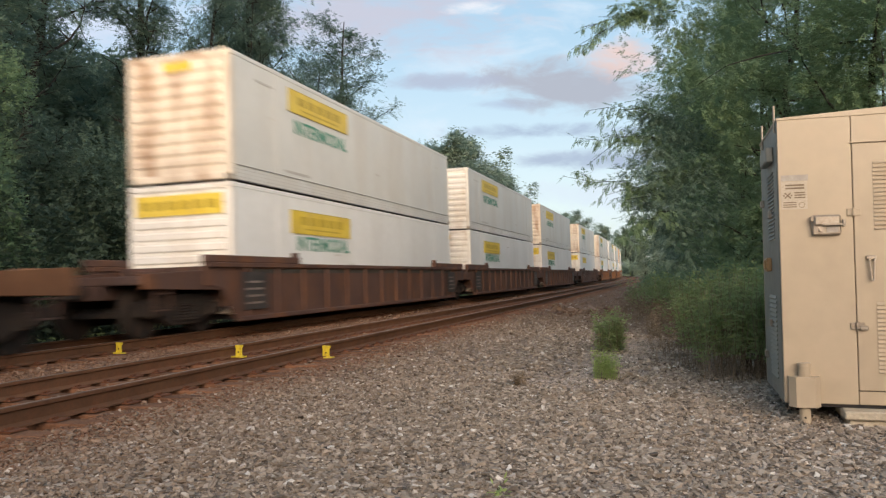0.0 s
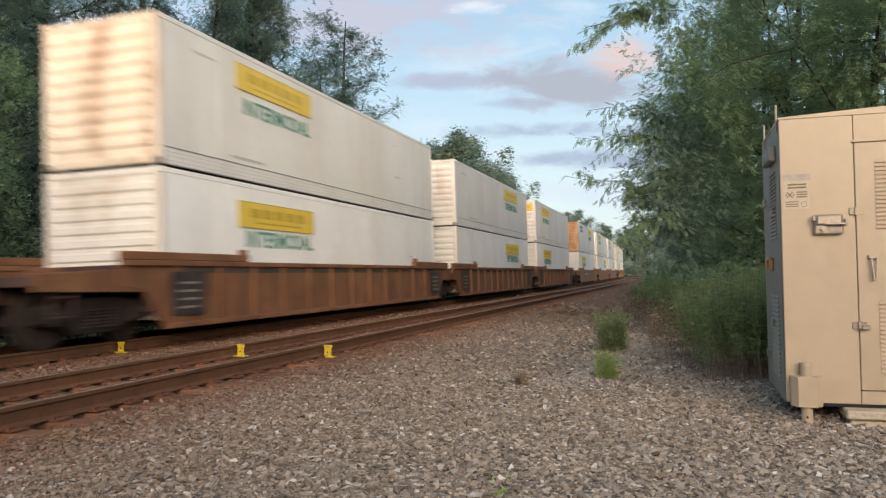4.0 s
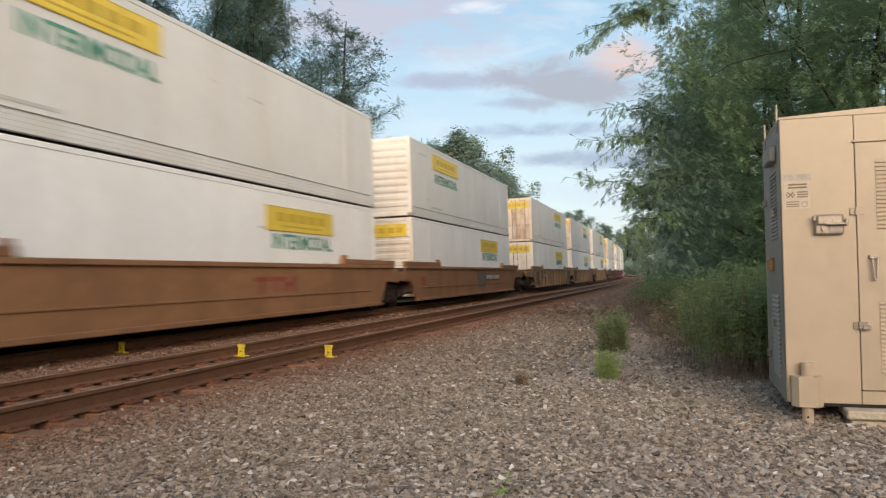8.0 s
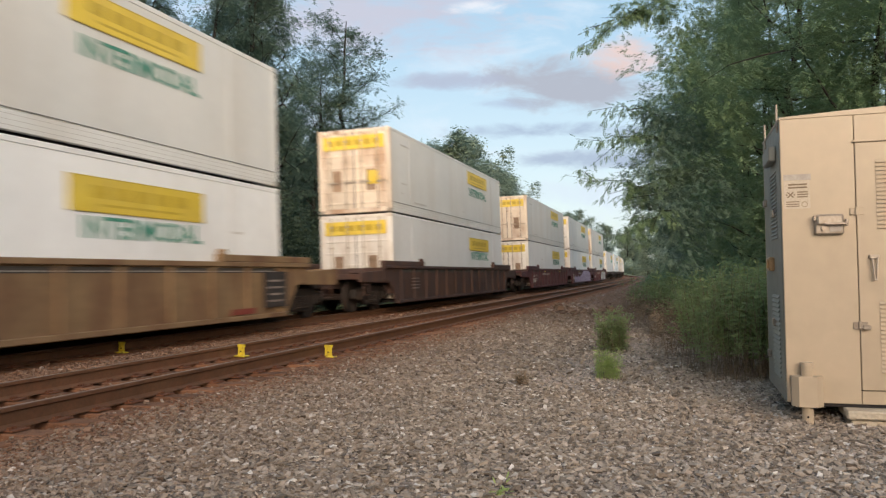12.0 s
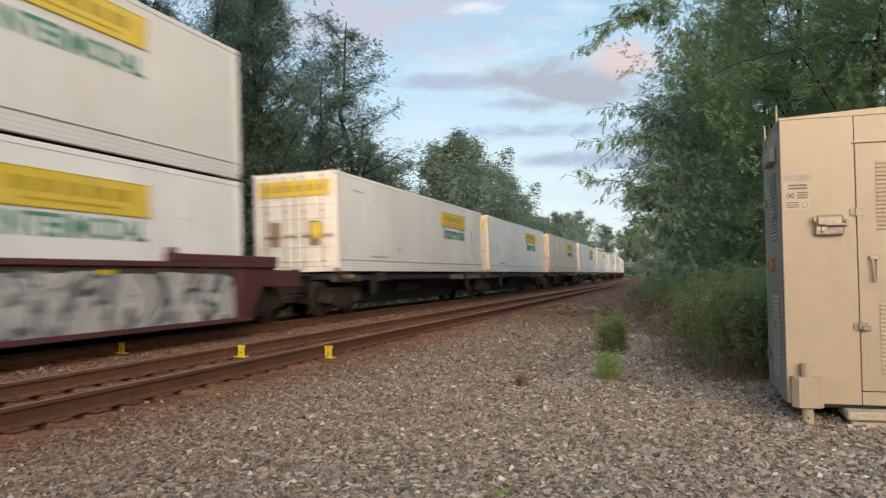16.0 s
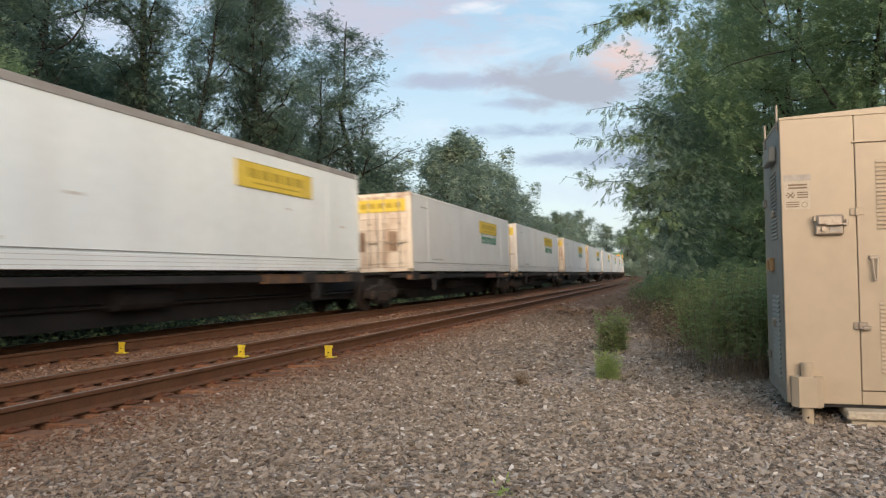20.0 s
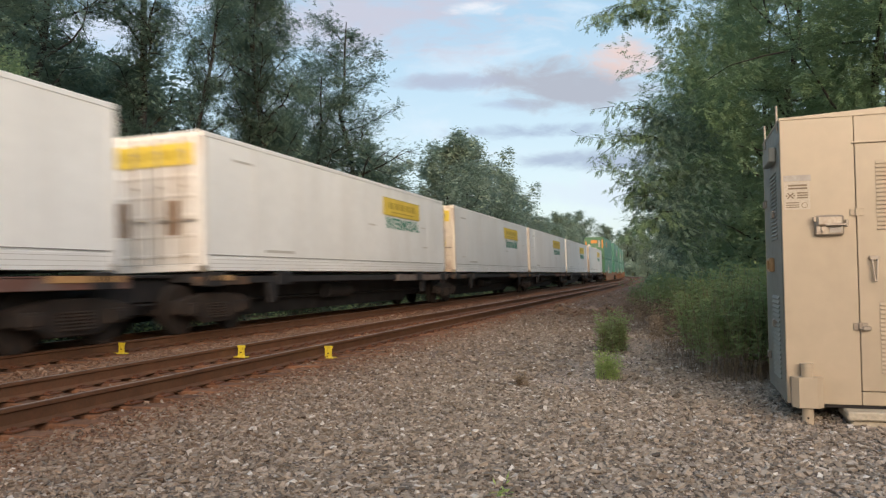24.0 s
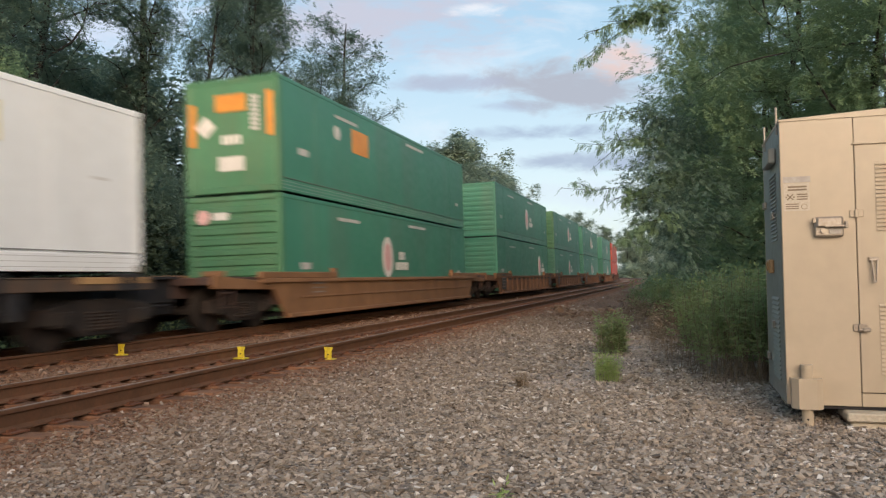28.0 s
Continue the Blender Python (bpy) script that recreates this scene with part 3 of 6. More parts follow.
def ground_material():
    m = bpy.data.materials.new("gravel_ground")
    m.use_nodes = True
    n, l = m.node_tree.nodes, m.node_tree.links
    p = n["Principled BSDF"]
    tc = n.new("ShaderNodeTexCoord")

    def vor(scale, out="Color"):
        v = n.new("ShaderNodeTexVoronoi")
        v.inputs["Scale"].default_value = scale
        l.new(tc.outputs["Object"], v.inputs["Vector"])
        return v.outputs[out]

    def mix(f, a, b, how="MIX"):
        x = n.new("ShaderNodeMix")
        x.data_type, x.blend_type = "RGBA", how
        for sock, v in ((x.inputs["Factor"], f), (x.inputs["A"], a), (x.inputs["B"], b)):
            if isinstance(v, (int, float)):
                sock.default_value = v
            elif isinstance(v, tuple):
                sock.default_value = (*v, 1)
            else:
                l.new(v, sock)
        return x.outputs["Result"]

    def att(name):
        a = n.new("ShaderNodeAttribute")
        a.attribute_name = name
        return a.outputs["Fac"]

    big = n.new("ShaderNodeTexNoise")
    big.inputs["Scale"].default_value, big.inputs["Detail"].default_value = 0.8, 5
    l.new(tc.outputs["Object"], big.inputs["Vector"])
    stone = mix(big.outputs["Fac"], (0.195, 0.162, 0.136), (0.285, 0.240, 0.203))
    sep = n.new("ShaderNodeSeparateColor")
    l.new(vor(34.0), sep.inputs[0])
    # wide cell tones, the dark ones painting shade between stones
    tone = n.new("ShaderNodeMapRange")
    tone.inputs["To Min"].default_value, tone.inputs["To Max"].default_value = 0.38, 1.6
    l.new(sep.outputs[0], tone.inputs["Value"])
    sc = n.new("ShaderNodeVectorMath")
    sc.operation = "SCALE"
    soil = mix(att("dirt"), stone, (0.47, 0.385, 0.325))
    l.new(mix(att("rust"), soil, (0.205, 0.100, 0.056)), sc.inputs[0]), l.new(tone.outputs[0], sc.inputs["Scale"])
    col = mix(att("grass"), sc.outputs[0], (0.110, 0.092, 0.058))
    l.new(col, p.inputs["Base Color"])
    p.inputs["Roughness"].default_value = 0.95
    p.inputs["Specular IOR Level"].default_value = 0.2
    b = n.new("ShaderNodeBump")
    b.inputs["Strength"].default_value, b.inputs["Distance"].default_value = 0.9, 0.03
    l.new(vor(34.0, "Distance"), b.inputs["Height"])
    l.new(b.outputs[0], p.inputs["Normal"])
    return m


def rust_share(d):
    """Rust from brakes and rails colours the ballast beside the tracks."""
    near = np.exp(-np.clip(np.abs(d) - 1.45, 0, None) ** 2 / 0.40)
    dust = np.where(d < -1, 0.80, 0.52) * np.exp(-(np.clip(np.abs(d + 0.8) - 2.2, 0, None) / 1.7) ** 2)
    far = np.exp(-np.clip(np.abs(d + APART) - 1.2, 0, None) ** 2 / 0.5)
    return np.clip(np.maximum(np.maximum(near, 0.85 * far), dust), 0, 1)


def rust_drift(y):
    """Further along, rust dust lies over the whole width beside the tracks."""
    return 0.62 * np.clip((y - 13) / 12, 0, 1)


def dusty(x, y):
    """The trodden, dusty patch in the gravel, and the trail from it to the trees."""
    patch = np.exp(-((x - 1.55) / 0.95) ** 2 - ((y - 9.2) / 0.9) ** 2)
    trail = np.exp(-((x - 1.6 - 0.45 * (y - 9.2)) / 0.55) ** 2) * np.clip((y - 8.5) / 1.5, 0, 1) * np.clip((17 - y) / 3, 0, 1)
    return np.clip(np.maximum(patch, 0.8 * trail), 0, 1)


M["ground"] = ground_material()
ground_me = raw_mesh("ground", np.stack([GX, GY, GZ], -1).reshape(-1, 3), gf, M["ground"], True)
D, S = across(GX, GY)
right_edge = 3.2 + 0.22 * (GY - 11)
for key, val in (("rust", np.maximum(rust_share(D) * 0.9, rust_drift(GY) * (np.abs(D) < 9))), ("dirt", np.maximum(0.9 * dusty(GX, GY), np.clip((D - 5.0) / 3.0, 0, 0.7) * (D > 0))),
                 ("grass", np.clip((-D - 6.4) / 1.2, 0, 1) + np.clip((GX - right_edge - 2.2) / 1.5, 0, 0.8) * (GY > 9))):
    a = ground_me.attributes.new(key, "FLOAT", "POINT")
    a.data.foreach_set("value", np.clip(val, 0, 1).astype(np.float32).ravel())
ground = tagged(new("ground", ground_me), "grey-brown crushed stone ground, rust stained beside the tracks", "ground", kind="structure")


# ---- ballast beds: rust-dusted fill between the ties, open beside the rails ----
def bed_height(d, s):
    """Height of the fill at d right of a track's centre line: level with the ties, sunk beside the rails, falling off outside."""
    n = 0.010 * np.sin(s * 5.3 + d * 4.1) * np.sin(s * 2.1 - d * 7.7) + 0.006 * np.sin(s * 13.1 + 3 * d) * np.sin(d * 17.0 + s * 3.3)
    slot = np.exp(-((np.abs(d) - GAUGE) / 0.19) ** 6) * 0.10
    return -0.208 + n - slot - 0.045 * np.clip((np.abs(d) - 1.35) / 0.4, 0, 1.6) + d * CANT


def ballast_bed(name, label, left, z):
    st = np.concatenate([np.arange(-20, 45, 0.12), np.arange(45, 120, 0.6), np.arange(120, 320, 5)])
    dd = np.arange(-2.0, 2.001, 0.08)
    x, y, h = line(st, left)
    X = x[:, None] + np.cos(h)[:, None] * dd
    Y = y[:, None] - np.sin(h)[:, None] * dd
    Z = bed_height(dd[None, :], st[:, None]) + z
    i = np.arange(X.size).reshape(X.shape)
    f = np.stack([i[:-1, :-1], i[:-1, 1:], i[1:, 1:], i[1:, :-1]], -1).reshape(-1, 4)
    me = raw_mesh(name, np.stack([X, Y, Z], -1).reshape(-1, 3), f, M["ground"], True)
    at = me.attributes.new("rust", "FLOAT", "POINT")
    share = np.broadcast_to(0.95 - 0.55 * np.clip((np.abs(dd) - 1.45) / 0.5, 0, 1), X.shape)
    at.data.foreach_set("value", np.ascontiguousarray(share, dtype=np.float32).ravel())
    return tagged(new(name, me), label, "ballast", kind="structure")


ballast_bed("near_ballast", "rust-orange ballast fill of the near track", 0.0, 0.0)
ballast_bed("far_ballast", "rust-brown ballast fill of the far track", APART, -0.018)


# ---- the train: double-stack well cars, then flat spine cars, then wells with green boxes ----
SPEED = 22.0
BOX_L, BOX_W, BOX_H = 16.2, 2.59, 2.83
WHEEL_R = 0.483
trains = []      # (thing, place along the train, height above the rail plane)
wheelsets = {"fore": [], "aft": []}
MESHES = {}


def shared(key, make, material):
    """One mesh for all alike pieces."""
    if key not in MESHES:
        bm = make()
        me = bpy.data.meshes.new(key.split("|")[0])
        bm.normal_update()
        bm.to_mesh(me), bm.free()
        me.materials.append(material)
        MESHES[key] = me
    return MESHES[key]


def piece(name, key, make, material, parent, m=None, label=""):
    ob = part(name, shared(name + "|" + key, make, material), material, parent, label)
    if m is not None:
        ob.matrix_basis = m
    return ob


def text_mesh(key, words, material, height):
    if key not in MESHES:
        c = bpy.data.curves.new(key, "FONT")
        c.body, c.size, c.align_x, c.align_y, c.extrude, c.resolution_u, c.offset = words, height, "CENTER", "CENTER", 0.002, 2, 0.018 if words[1].islower() else 0.010
        ob = bpy.data.objects.new("lettering", c)
        scene.collection.objects.link(ob)
        me = bpy.data.meshes.new_from_object(ob.evaluated_get(bpy.context.evaluated_depsgraph_get()))
        bpy.data.objects.remove(ob)
        me.materials.clear()
        me.materials.append(material)
        MESHES[key] = me
    return MESHES[key]


HL, HW = BOX_L / 2, BOX_W / 2
SIDE = pose(0, 0, 0, 90, 0, 90)   # lays a flat shape in (x, y) onto the side that faces +x


def sign(box_ob, x, y, z, w, h, material, name="sign_panel", label="yellow company sign panel", bars=True):
    """A plain sign on the long side: a coloured panel with a thin dark border and unreadable print as bars."""
    s = piece(name, f"{material.name}{w}{h}", lambda: box(-0.006, 0.006, -w / 2, w / 2, -h / 2, h / 2, 0.003), material, box_ob, pose(x, y, z), label)
    if bars:
        rows = [(0.006, 0.009, -w * 0.36 + k * w * 0.15, -w * 0.36 + k * w * 0.15 + w * 0.11, -h * 0.10, h * 0.26) for k in range(5)]
        rows += [(0.006, 0.009, -w * 0.30, w * 0.30, -h * 0.32, -h * 0.25)]
        for z0 in (-h / 2, h / 2 - 0.02):
            rows.append((0.006, 0.009, -w / 2, w / 2, z0, z0 + 0.02))
        piece("print", f"{w}{h}", lambda: boxes(rows), M["bars"], s)
    return s


def lettering(box_ob, x, y, z, words, height, label="green lettering"):
    ob = part("lettering", text_mesh("lettering" + words, words, M["letter"], height), M["letter"], box_ob, label)
    ob.matrix_basis = pose(x, y, z) @ SIDE
    return ob


def ribbed_end():
    """A wall pressed into broad level ribs, as one profile."""
    back, face = -HL + 0.06, -HL - 0.012
    o = [(back, 0.17)]
    o += [(-HL + 0.035, 0.17)]
    for k in range(9):
        z = 0.34 + k * 0.255
        o += [(-HL + 0.035, z), (face, z + 0.03), (face, z + 0.15), (-HL + 0.035, z + 0.18)]
    o += [(-HL + 0.035, BOX_H - 0.13), (back, BOX_H - 0.13)]
    return prism(o, -HW + 0.155, HW - 0.155)


def door_leaf():
    o = [(-HL + 0.05, 0.18), (-HL + 0.012, 0.18)]
    for k in range(6):
        z = 0.30 + k * 0.40
        o += [(-HL + 0.012, z), (-HL - 0.008, z + 0.01), (-HL - 0.008, z + 0.06), (-HL + 0.012, z + 0.07)]
    o += [(-HL + 0.012, BOX_H - 0.14), (-HL + 0.05, BOX_H - 0.14)]
    return prism(o, 0.02, 1.13)


def lock_bar():
    bm = rod((0, -HL - 0.03, 0.12), (0, -HL - 0.03, BOX_H - 0.10), 0.022, 8)
    for z in (0.3, 1.0, 1.7, 2.4):
        add_box(bm, -0.05, 0.05, -HL - 0.045, -HL + 0.01, z, z + 0.05)
    add_box(bm, -0.02, 0.30, -HL - 0.06, -HL - 0.04, 1.02, 1.06)
    return bm


def container(u, z, paint, end, end_paint, signs, label, roof=None):
    """A 53 foot box. Local -y is the end that leads, +x the side that faces the camera."""
    c = thing("container", label, "shipping container", "containers on the train")
    p, e = M[paint], M[end_paint]
    piece("side_panel", paint, lambda: box(HW - 0.05, HW - 0.012, -HL + 0.1, HL - 0.1, 0.33, BOX_H - 0.09), p, c)
    piece("side_panel", paint + "far", lambda: box(-HW + 0.012, -HW + 0.05, -HL + 0.1, HL - 0.1, 0.33, BOX_H - 0.09), p, c)
    for tag, x0, x1 in (("n", HW - 0.10, HW), ("f", -HW, -HW + 0.10)):
        piece("bottom_rail", paint + tag, lambda: boxes([(x0, x1, -HL + 0.16, HL - 0.16, 0.02, 0.30), (x0 + 0.02, x1 - 0.02, -HL + 0.16, HL - 0.16, 0.30, 0.335)], 0.006), p, c)
        # the shadow line over the rail lip, painted as a dark strip
        piece("rail_seam", tag, lambda: box(x0 - 0.0015, x1 + 0.0015, -HL + 0.17, HL - 0.17, 0, 0.013), M["seam"], c, pose(0, 0, 0.335))
        for zz in (0.085, 0.165, 0.245):
            piece("rail_crease", tag, lambda: box(x0 - 0.001, x1 + 0.001, -HL + 0.17, HL - 0.17, 0, 0.007), M["crease"], c, pose(0, 0, zz))
        piece("top_rail", paint + tag, lambda: box(x0, x1, -HL + 0.16, HL - 0.16, BOX_H - 0.11, BOX_H - 0.01, 0.01), p, c)
    piece("roof", paint if roof is None else roof, lambda: boxes([(-HW + 0.09, HW - 0.09, -HL + 0.1, HL - 0.1, BOX_H - 0.06, BOX_H - 0.02)]), M[roof] if roof else p, c)
    if roof:
        piece("roof_edge", roof, lambda: box(HW - 0.02, HW + 0.004, -HL + 0.16, HL - 0.16, BOX_H - 0.14, BOX_H + 0.004, 0.004), M[roof], c, None, "grey roof edge")
    piece("floor", paint, lambda: box(-HW + 0.1, HW - 0.1, -HL + 0.1, HL - 0.1, 0.10, 0.18), M["seal"], c)
    for y0, tag, mt in ((-HL, "lead", e), (HL - 0.16, "tail", p)):
        for x0, st in ((-HW, "f"), (HW - 0.16, "n")):
            piece("corner_post", end_paint + paint + tag + st, lambda: box(x0, x0 + 0.16, y0, y0 + 0.16, 0.12, BOX_H - 0.12, 0.02), mt, c)
            for z0, zt in ((0, "b"), (BOX_H - 0.12, "t")):
                cast = M["zinc"] if zt == "b" and paint != "green" else mt
                piece("corner_casting", cast.name + tag + st + zt, lambda: box(x0 - 0.002, x0 + 0.162, y0 - 0.002, y0 + 0.162, z0, z0 + 0.12, 0.012), cast, c)
    for k, y in enumerate((-6.1, 6.1)):
        piece("stacking_post", paint + str(k), lambda: box(HW - 0.03, HW - 0.004, y - 0.07, y + 0.07, 0.26, BOX_H - 0.09, 0.006), p, c)
    piece("header", end_paint, lambda: box(-HW + 0.16, HW - 0.16, -HL, -HL + 0.12, BOX_H - 0.14, BOX_H - 0.01, 0.015), e, c)
    piece("end_sill", end_paint, lambda: box(-HW + 0.16, HW - 0.16, -HL, -HL + 0.12, 0.02, 0.17, 0.015), e, c)
    piece("back_wall", paint, lambda: box(-HW + 0.16, HW - 0.16, HL - 0.07, HL - 0.02, 0.02, BOX_H - 0.01), p, c)
    if end == "flat":
        piece("end_wall", end_paint, lambda: box(-HW + 0.16, HW - 0.16, -HL + 0.01, -HL + 0.05, 0.17, BOX_H - 0.14), e, c)
    elif end == "ribs":
        piece("ribbed_end_wall", end_paint, ribbed_end, e, c)
    else:
        d1 = piece("door", end_paint, door_leaf, e, c)
        d2 = piece("door", end_paint, door_leaf, e, c, pose(0, 0, 0) @ pose(-1.15, 0, 0))
        piece("door_gasket", "mid", lambda: box(-0.018, 0.018, -HL + 0.012, -HL + 0.045, 0.18, BOX_H - 0.14), M["seal"], c)
        for x, d in ((0.28, d1), (0.86, d1), (0.28, d2), (0.86, d2)):
            piece("locking_bar", "bar", lock_bar, M["zinc"], d, pose(x, 0, 0))
        for x0 in (0.44, -0.78) if u > 280 else ():
            piece("door_plate", "a%g" % x0, lambda: box(x0, x0 + 0.32, -HL - 0.016, -HL - 0.008, 0.75, 1.45), M["doorstain"], c, None, "brown stained door plate")
    for what in signs:
        kind, y = what[0], what[1] if len(what) > 1 else 0
        top = BOX_H - (0.26 if z > 3 else 0.40)
        if kind == "sign":
            sign(c, HW + 0.004, y, top - 0.30, 3.5, 0.58, M["yellow"])
        elif kind == "palesign":
            sign(c, HW + 0.004, y, top - 0.30, 3.5, 0.58, M["pale"], label="faded pale company sign panel")
        elif kind == "words":
            lettering(c, HW - 0.004, y, top - 0.95 + (0.1 if z < 3 else 0), "INTERMODAL", 0.50)
        elif kind == "word":
            lettering(c, HW - 0.004, y, top - 0.95 + (0.1 if z < 3 else 0), "Intermodal", 0.68)
        elif kind == "bluesign":
            sign(c, HW + 0.004, y, top - 0.30, 2.2, 0.62, M["blue"], label="blue company sign panel", bars=False)
            piece("print", "w", lambda: boxes([(HW + 0.01, HW + 0.014, y - 0.8 + k * 0.42, y - 0.8 + k * 0.42 + 0.3, top - 0.42, top - 0.18) for k in range(4)]), M["decal"], c, None, "white print on the blue sign")
        elif kind == "endsign":
            s = piece("end_sign", "wide", lambda: box(-1.10, 1.10, -HL - 0.022, -HL - 0.012, BOX_H - 0.68, BOX_H - 0.23, 0.003), M["yellow"], c, None, "yellow sign across the end")
            piece("print", "wide", lambda: boxes([(-0.95 + k * 0.33, -0.95 + k * 0.33 + 0.25, -HL - 0.026, -HL - 0.022, BOX_H - 0.55, BOX_H - 0.36) for k in range(6)]), M["bars"], s)
        elif kind == "endpatch":
            piece("end_sign", "small", lambda: box(-0.32, 0.36, -HL - 0.022, -HL - 0.014, BOX_H - 0.40, BOX_H - 0.20, 0.003), M["yellow"], c, None, "small yellow end sign")
        elif kind == "doorpatch":
            piece("door_sign", "p", lambda: box(0.50, 0.90, -HL - 0.026, -HL - 0.017, 0.95, 1.40, 0.003), M["yellow"], c, None, "yellow square sign on the door")
        elif kind == "code":
            piece("stencil", "code%g" % y, lambda: box(HW - 0.010, HW - 0.004, y, y + 1.3, 0.44, 0.50), M["print"], c, None, "small grey stencil print")
            piece("stencil", "top%g" % y, lambda: box(HW - 0.010, HW - 0.004, -HL + 1.1, -HL + 1.9, BOX_H - 0.49, BOX_H - 0.44), M["print"], c)
        elif kind == "emblem":
            def oval(rx, rz, x):
                bm = bmesh.new()
                vs = [bm.verts.new((x, y + rx * math.cos(a * math.tau / 24), 1.42 + rz * math.sin(a * math.tau / 24))) for a in range(24)]
                ws = [bm.verts.new(v.co - Vector((0.006, 0, 0))) for v in vs]
                bm.faces.new(vs), bm.faces.new(ws[::-1])
                for a in range(24):
                    bm.faces.new((vs[a], ws[a], ws[(a + 1) % 24], vs[(a + 1) % 24]))
                bmesh.ops.recalc_face_normals(bm, faces=bm.faces[:])
                return bm
            s = piece("emblem", "o%g" % y, lambda: oval(0.46, 0.66, HW + 0.0), M["decal"], c, None, "white oval emblem")
            piece("emblem_core", "o%g" % y, lambda: oval(0.30, 0.46, HW + 0.004), M["pinkish"], s)
            piece("print", "e%g" % y, lambda: boxes([(HW - 0.008, HW - 0.002, y + 0.75 + k * 0.30, y + 0.75 + k * 0.30 + 0.24, z0, z0 + 0.26) for k in range(4) for z0 in (1.02, 1.36) if not (z0 > 1.2 and k in (0, 3))]), M["decal"], c, None, "white print in two rows")
        elif kind == "marks":
            for q, (dy, z0, w, h) in enumerate(((1.0, 1.0, 0.5, 0.17), (3.2, 2.36, 1.5, 0.09), (9.0, 2.5, 1.8, 0.09), (15.0, 0.9, 0.3, 0.14))):
                piece("stencil", "m%d" % q, lambda: box(HW - 0.010, HW - 0.004, -HL + dy, -HL + dy + w, z0, z0 + h), M["print"], c, None, "small pale stencil print")
        elif kind == "squares":
            piece("orange_square", "q", lambda: box(HW - 0.014, HW - 0.004, -HL + 4.3, -HL + 5.5, 1.55, 2.25, 0.003), M["orange"], c, None, "orange square decal")
            piece("white_disc", "q", lambda: rod((HW - 0.014, -HL + 3.3, 1.95), (HW - 0.004, -HL + 3.3, 1.95), 0.2, 12), M["decal"], c)
        elif kind == "enddecals":
            y0, y1 = -HL - 0.022, -HL - 0.014
            for nm, key, rows, mt in (("edge_stripe", "a", [(0.98, 1.17, y0, y1, 1.35, 2.42)], "orange"), ("edge_stripe", "b", [(-1.17, -0.98, y0, y1, 1.2, 2.25)], "orange"),
                                      ("end_sign", "c", [(-0.42, 0.42, y0, y1, 2.0, 2.42)], "orange"), ("end_notice", "d", [(-0.35, 0.35, y0, y1, 0.55, 0.90)], "decal"),
                                      ("stencil", "e", [(-0.25 + k * 0.14, -0.15 + k * 0.14, y0, y1, 1.2, 1.42) for k in range(4)], "decal"),
                                      ("code_column", "f", [(0.55, 0.78, y0, y1, 1.5 + k * 0.11, 1.58 + k * 0.11) for k in range(8)], "print")):
                piece(nm, "g" + key, lambda: boxes(rows), M[mt], c, None, mt + " decal on the end wall")
            piece("placard", "g", lambda: box(-0.2, 0.2, y0, y1, -0.2, 0.2), M["decal"], c, pose(-0.70, 0, 1.66) @ Matrix.Rotation(0, 4, "X") @ pose(0, -HL, 0) @ pose(0, 0, 0, 0, 45, 0) @ pose(0, HL, 0), "white diamond placard")
        elif kind == "lowdecals":
            y0, y1 = -HL - 0.024, -HL - 0.014
            piece("end_emblem", "g", lambda: rod((-0.82, y1, 2.32), (-0.82, y0, 2.32), 0.19, 14), M["pinkish"], c, None, "faded red round emblem")
            piece("print", "lg", lambda: boxes([(-0.55, -0.12, y0, y1, 2.24, 2.42)]), M["decal"], c)
    if paint in ("white", "aged", "cool", "cream"):
        rng = random.Random(int(u * 10) + int(z * 100))
        for k in range(3):
            y, h, w = rng.uniform(-7.4, 7.0), rng.uniform(0.5, 2.45), rng.choice((0.16, 0.3, 0.5))
            piece("scuff", "%g" % w, lambda: box(HW - 0.010, HW - 0.0065, 0, w, 0, 0.05), M["smudge"], c, pose(0, y, h), "faint grey scuff")
    trains.append((c, u + HL, z))
    return c


# -- running gear --
def wheelset_mesh():
    bm = rod((-0.80, 0, 0), (0.80, 0, 0), 0.085, 10)
    for x in (-0.755, 0.755):
        out = 1 if x > 0 else -1
        rod((x - 0.065 * out, 0, 0), (x + 0.065 * out, 0, 0), WHEEL_R, 28, bm=bm)
        rod((x - 0.085 * out, 0, 0), (x - 0.06 * out, 0, 0), WHEEL_R + 0.028, 28, bm=bm)
        rod((x + 0.06 * out, 0, 0), (x + 0.12 * out, 0, 0), 0.13, 14, bm=bm)
        for k in range(3):
            a = k * math.tau / 3
            rod((x + 0.06 * out, 0.1 * math.cos(a), 0.1 * math.sin(a)), (x + 0.14 * out, 0.1 * math.cos(a), 0.1 * math.sin(a)), 0.022, 6, bm=bm)
    return bm


def side_frame():
    o = [(-1.28, 0.40), (-1.28, 0.66), (-0.95, 0.72), (-0.45, 0.80), (0.45, 0.80), (0.95, 0.72), (1.28, 0.66), (1.28, 0.40), (1.0, 0.42), (0.72, 0.34), (0.45, 0.20), (-0.45, 0.20), (-0.72, 0.34), (-1.0, 0.42)]
    return prism(o, 0.92, 1.08, 0.02)


def spring():
    """A coil seen as a stack of rounded turns."""
    bm = bmesh.new()
    last = None
    for k in range(13):
        r = 0.085 if k % 2 else 0.062
        ring = [bm.verts.new((1.09 + r * math.cos(a * math.tau / 8), r * math.sin(a * math.tau / 8), 0.28 + k * 0.027)) for a in range(8)]
        if last:
            for a in range(8):
                bm.faces.new((last[a], last[(a + 1) % 8], ring[(a + 1) % 8], ring[a]))
        last = ring
    return bm


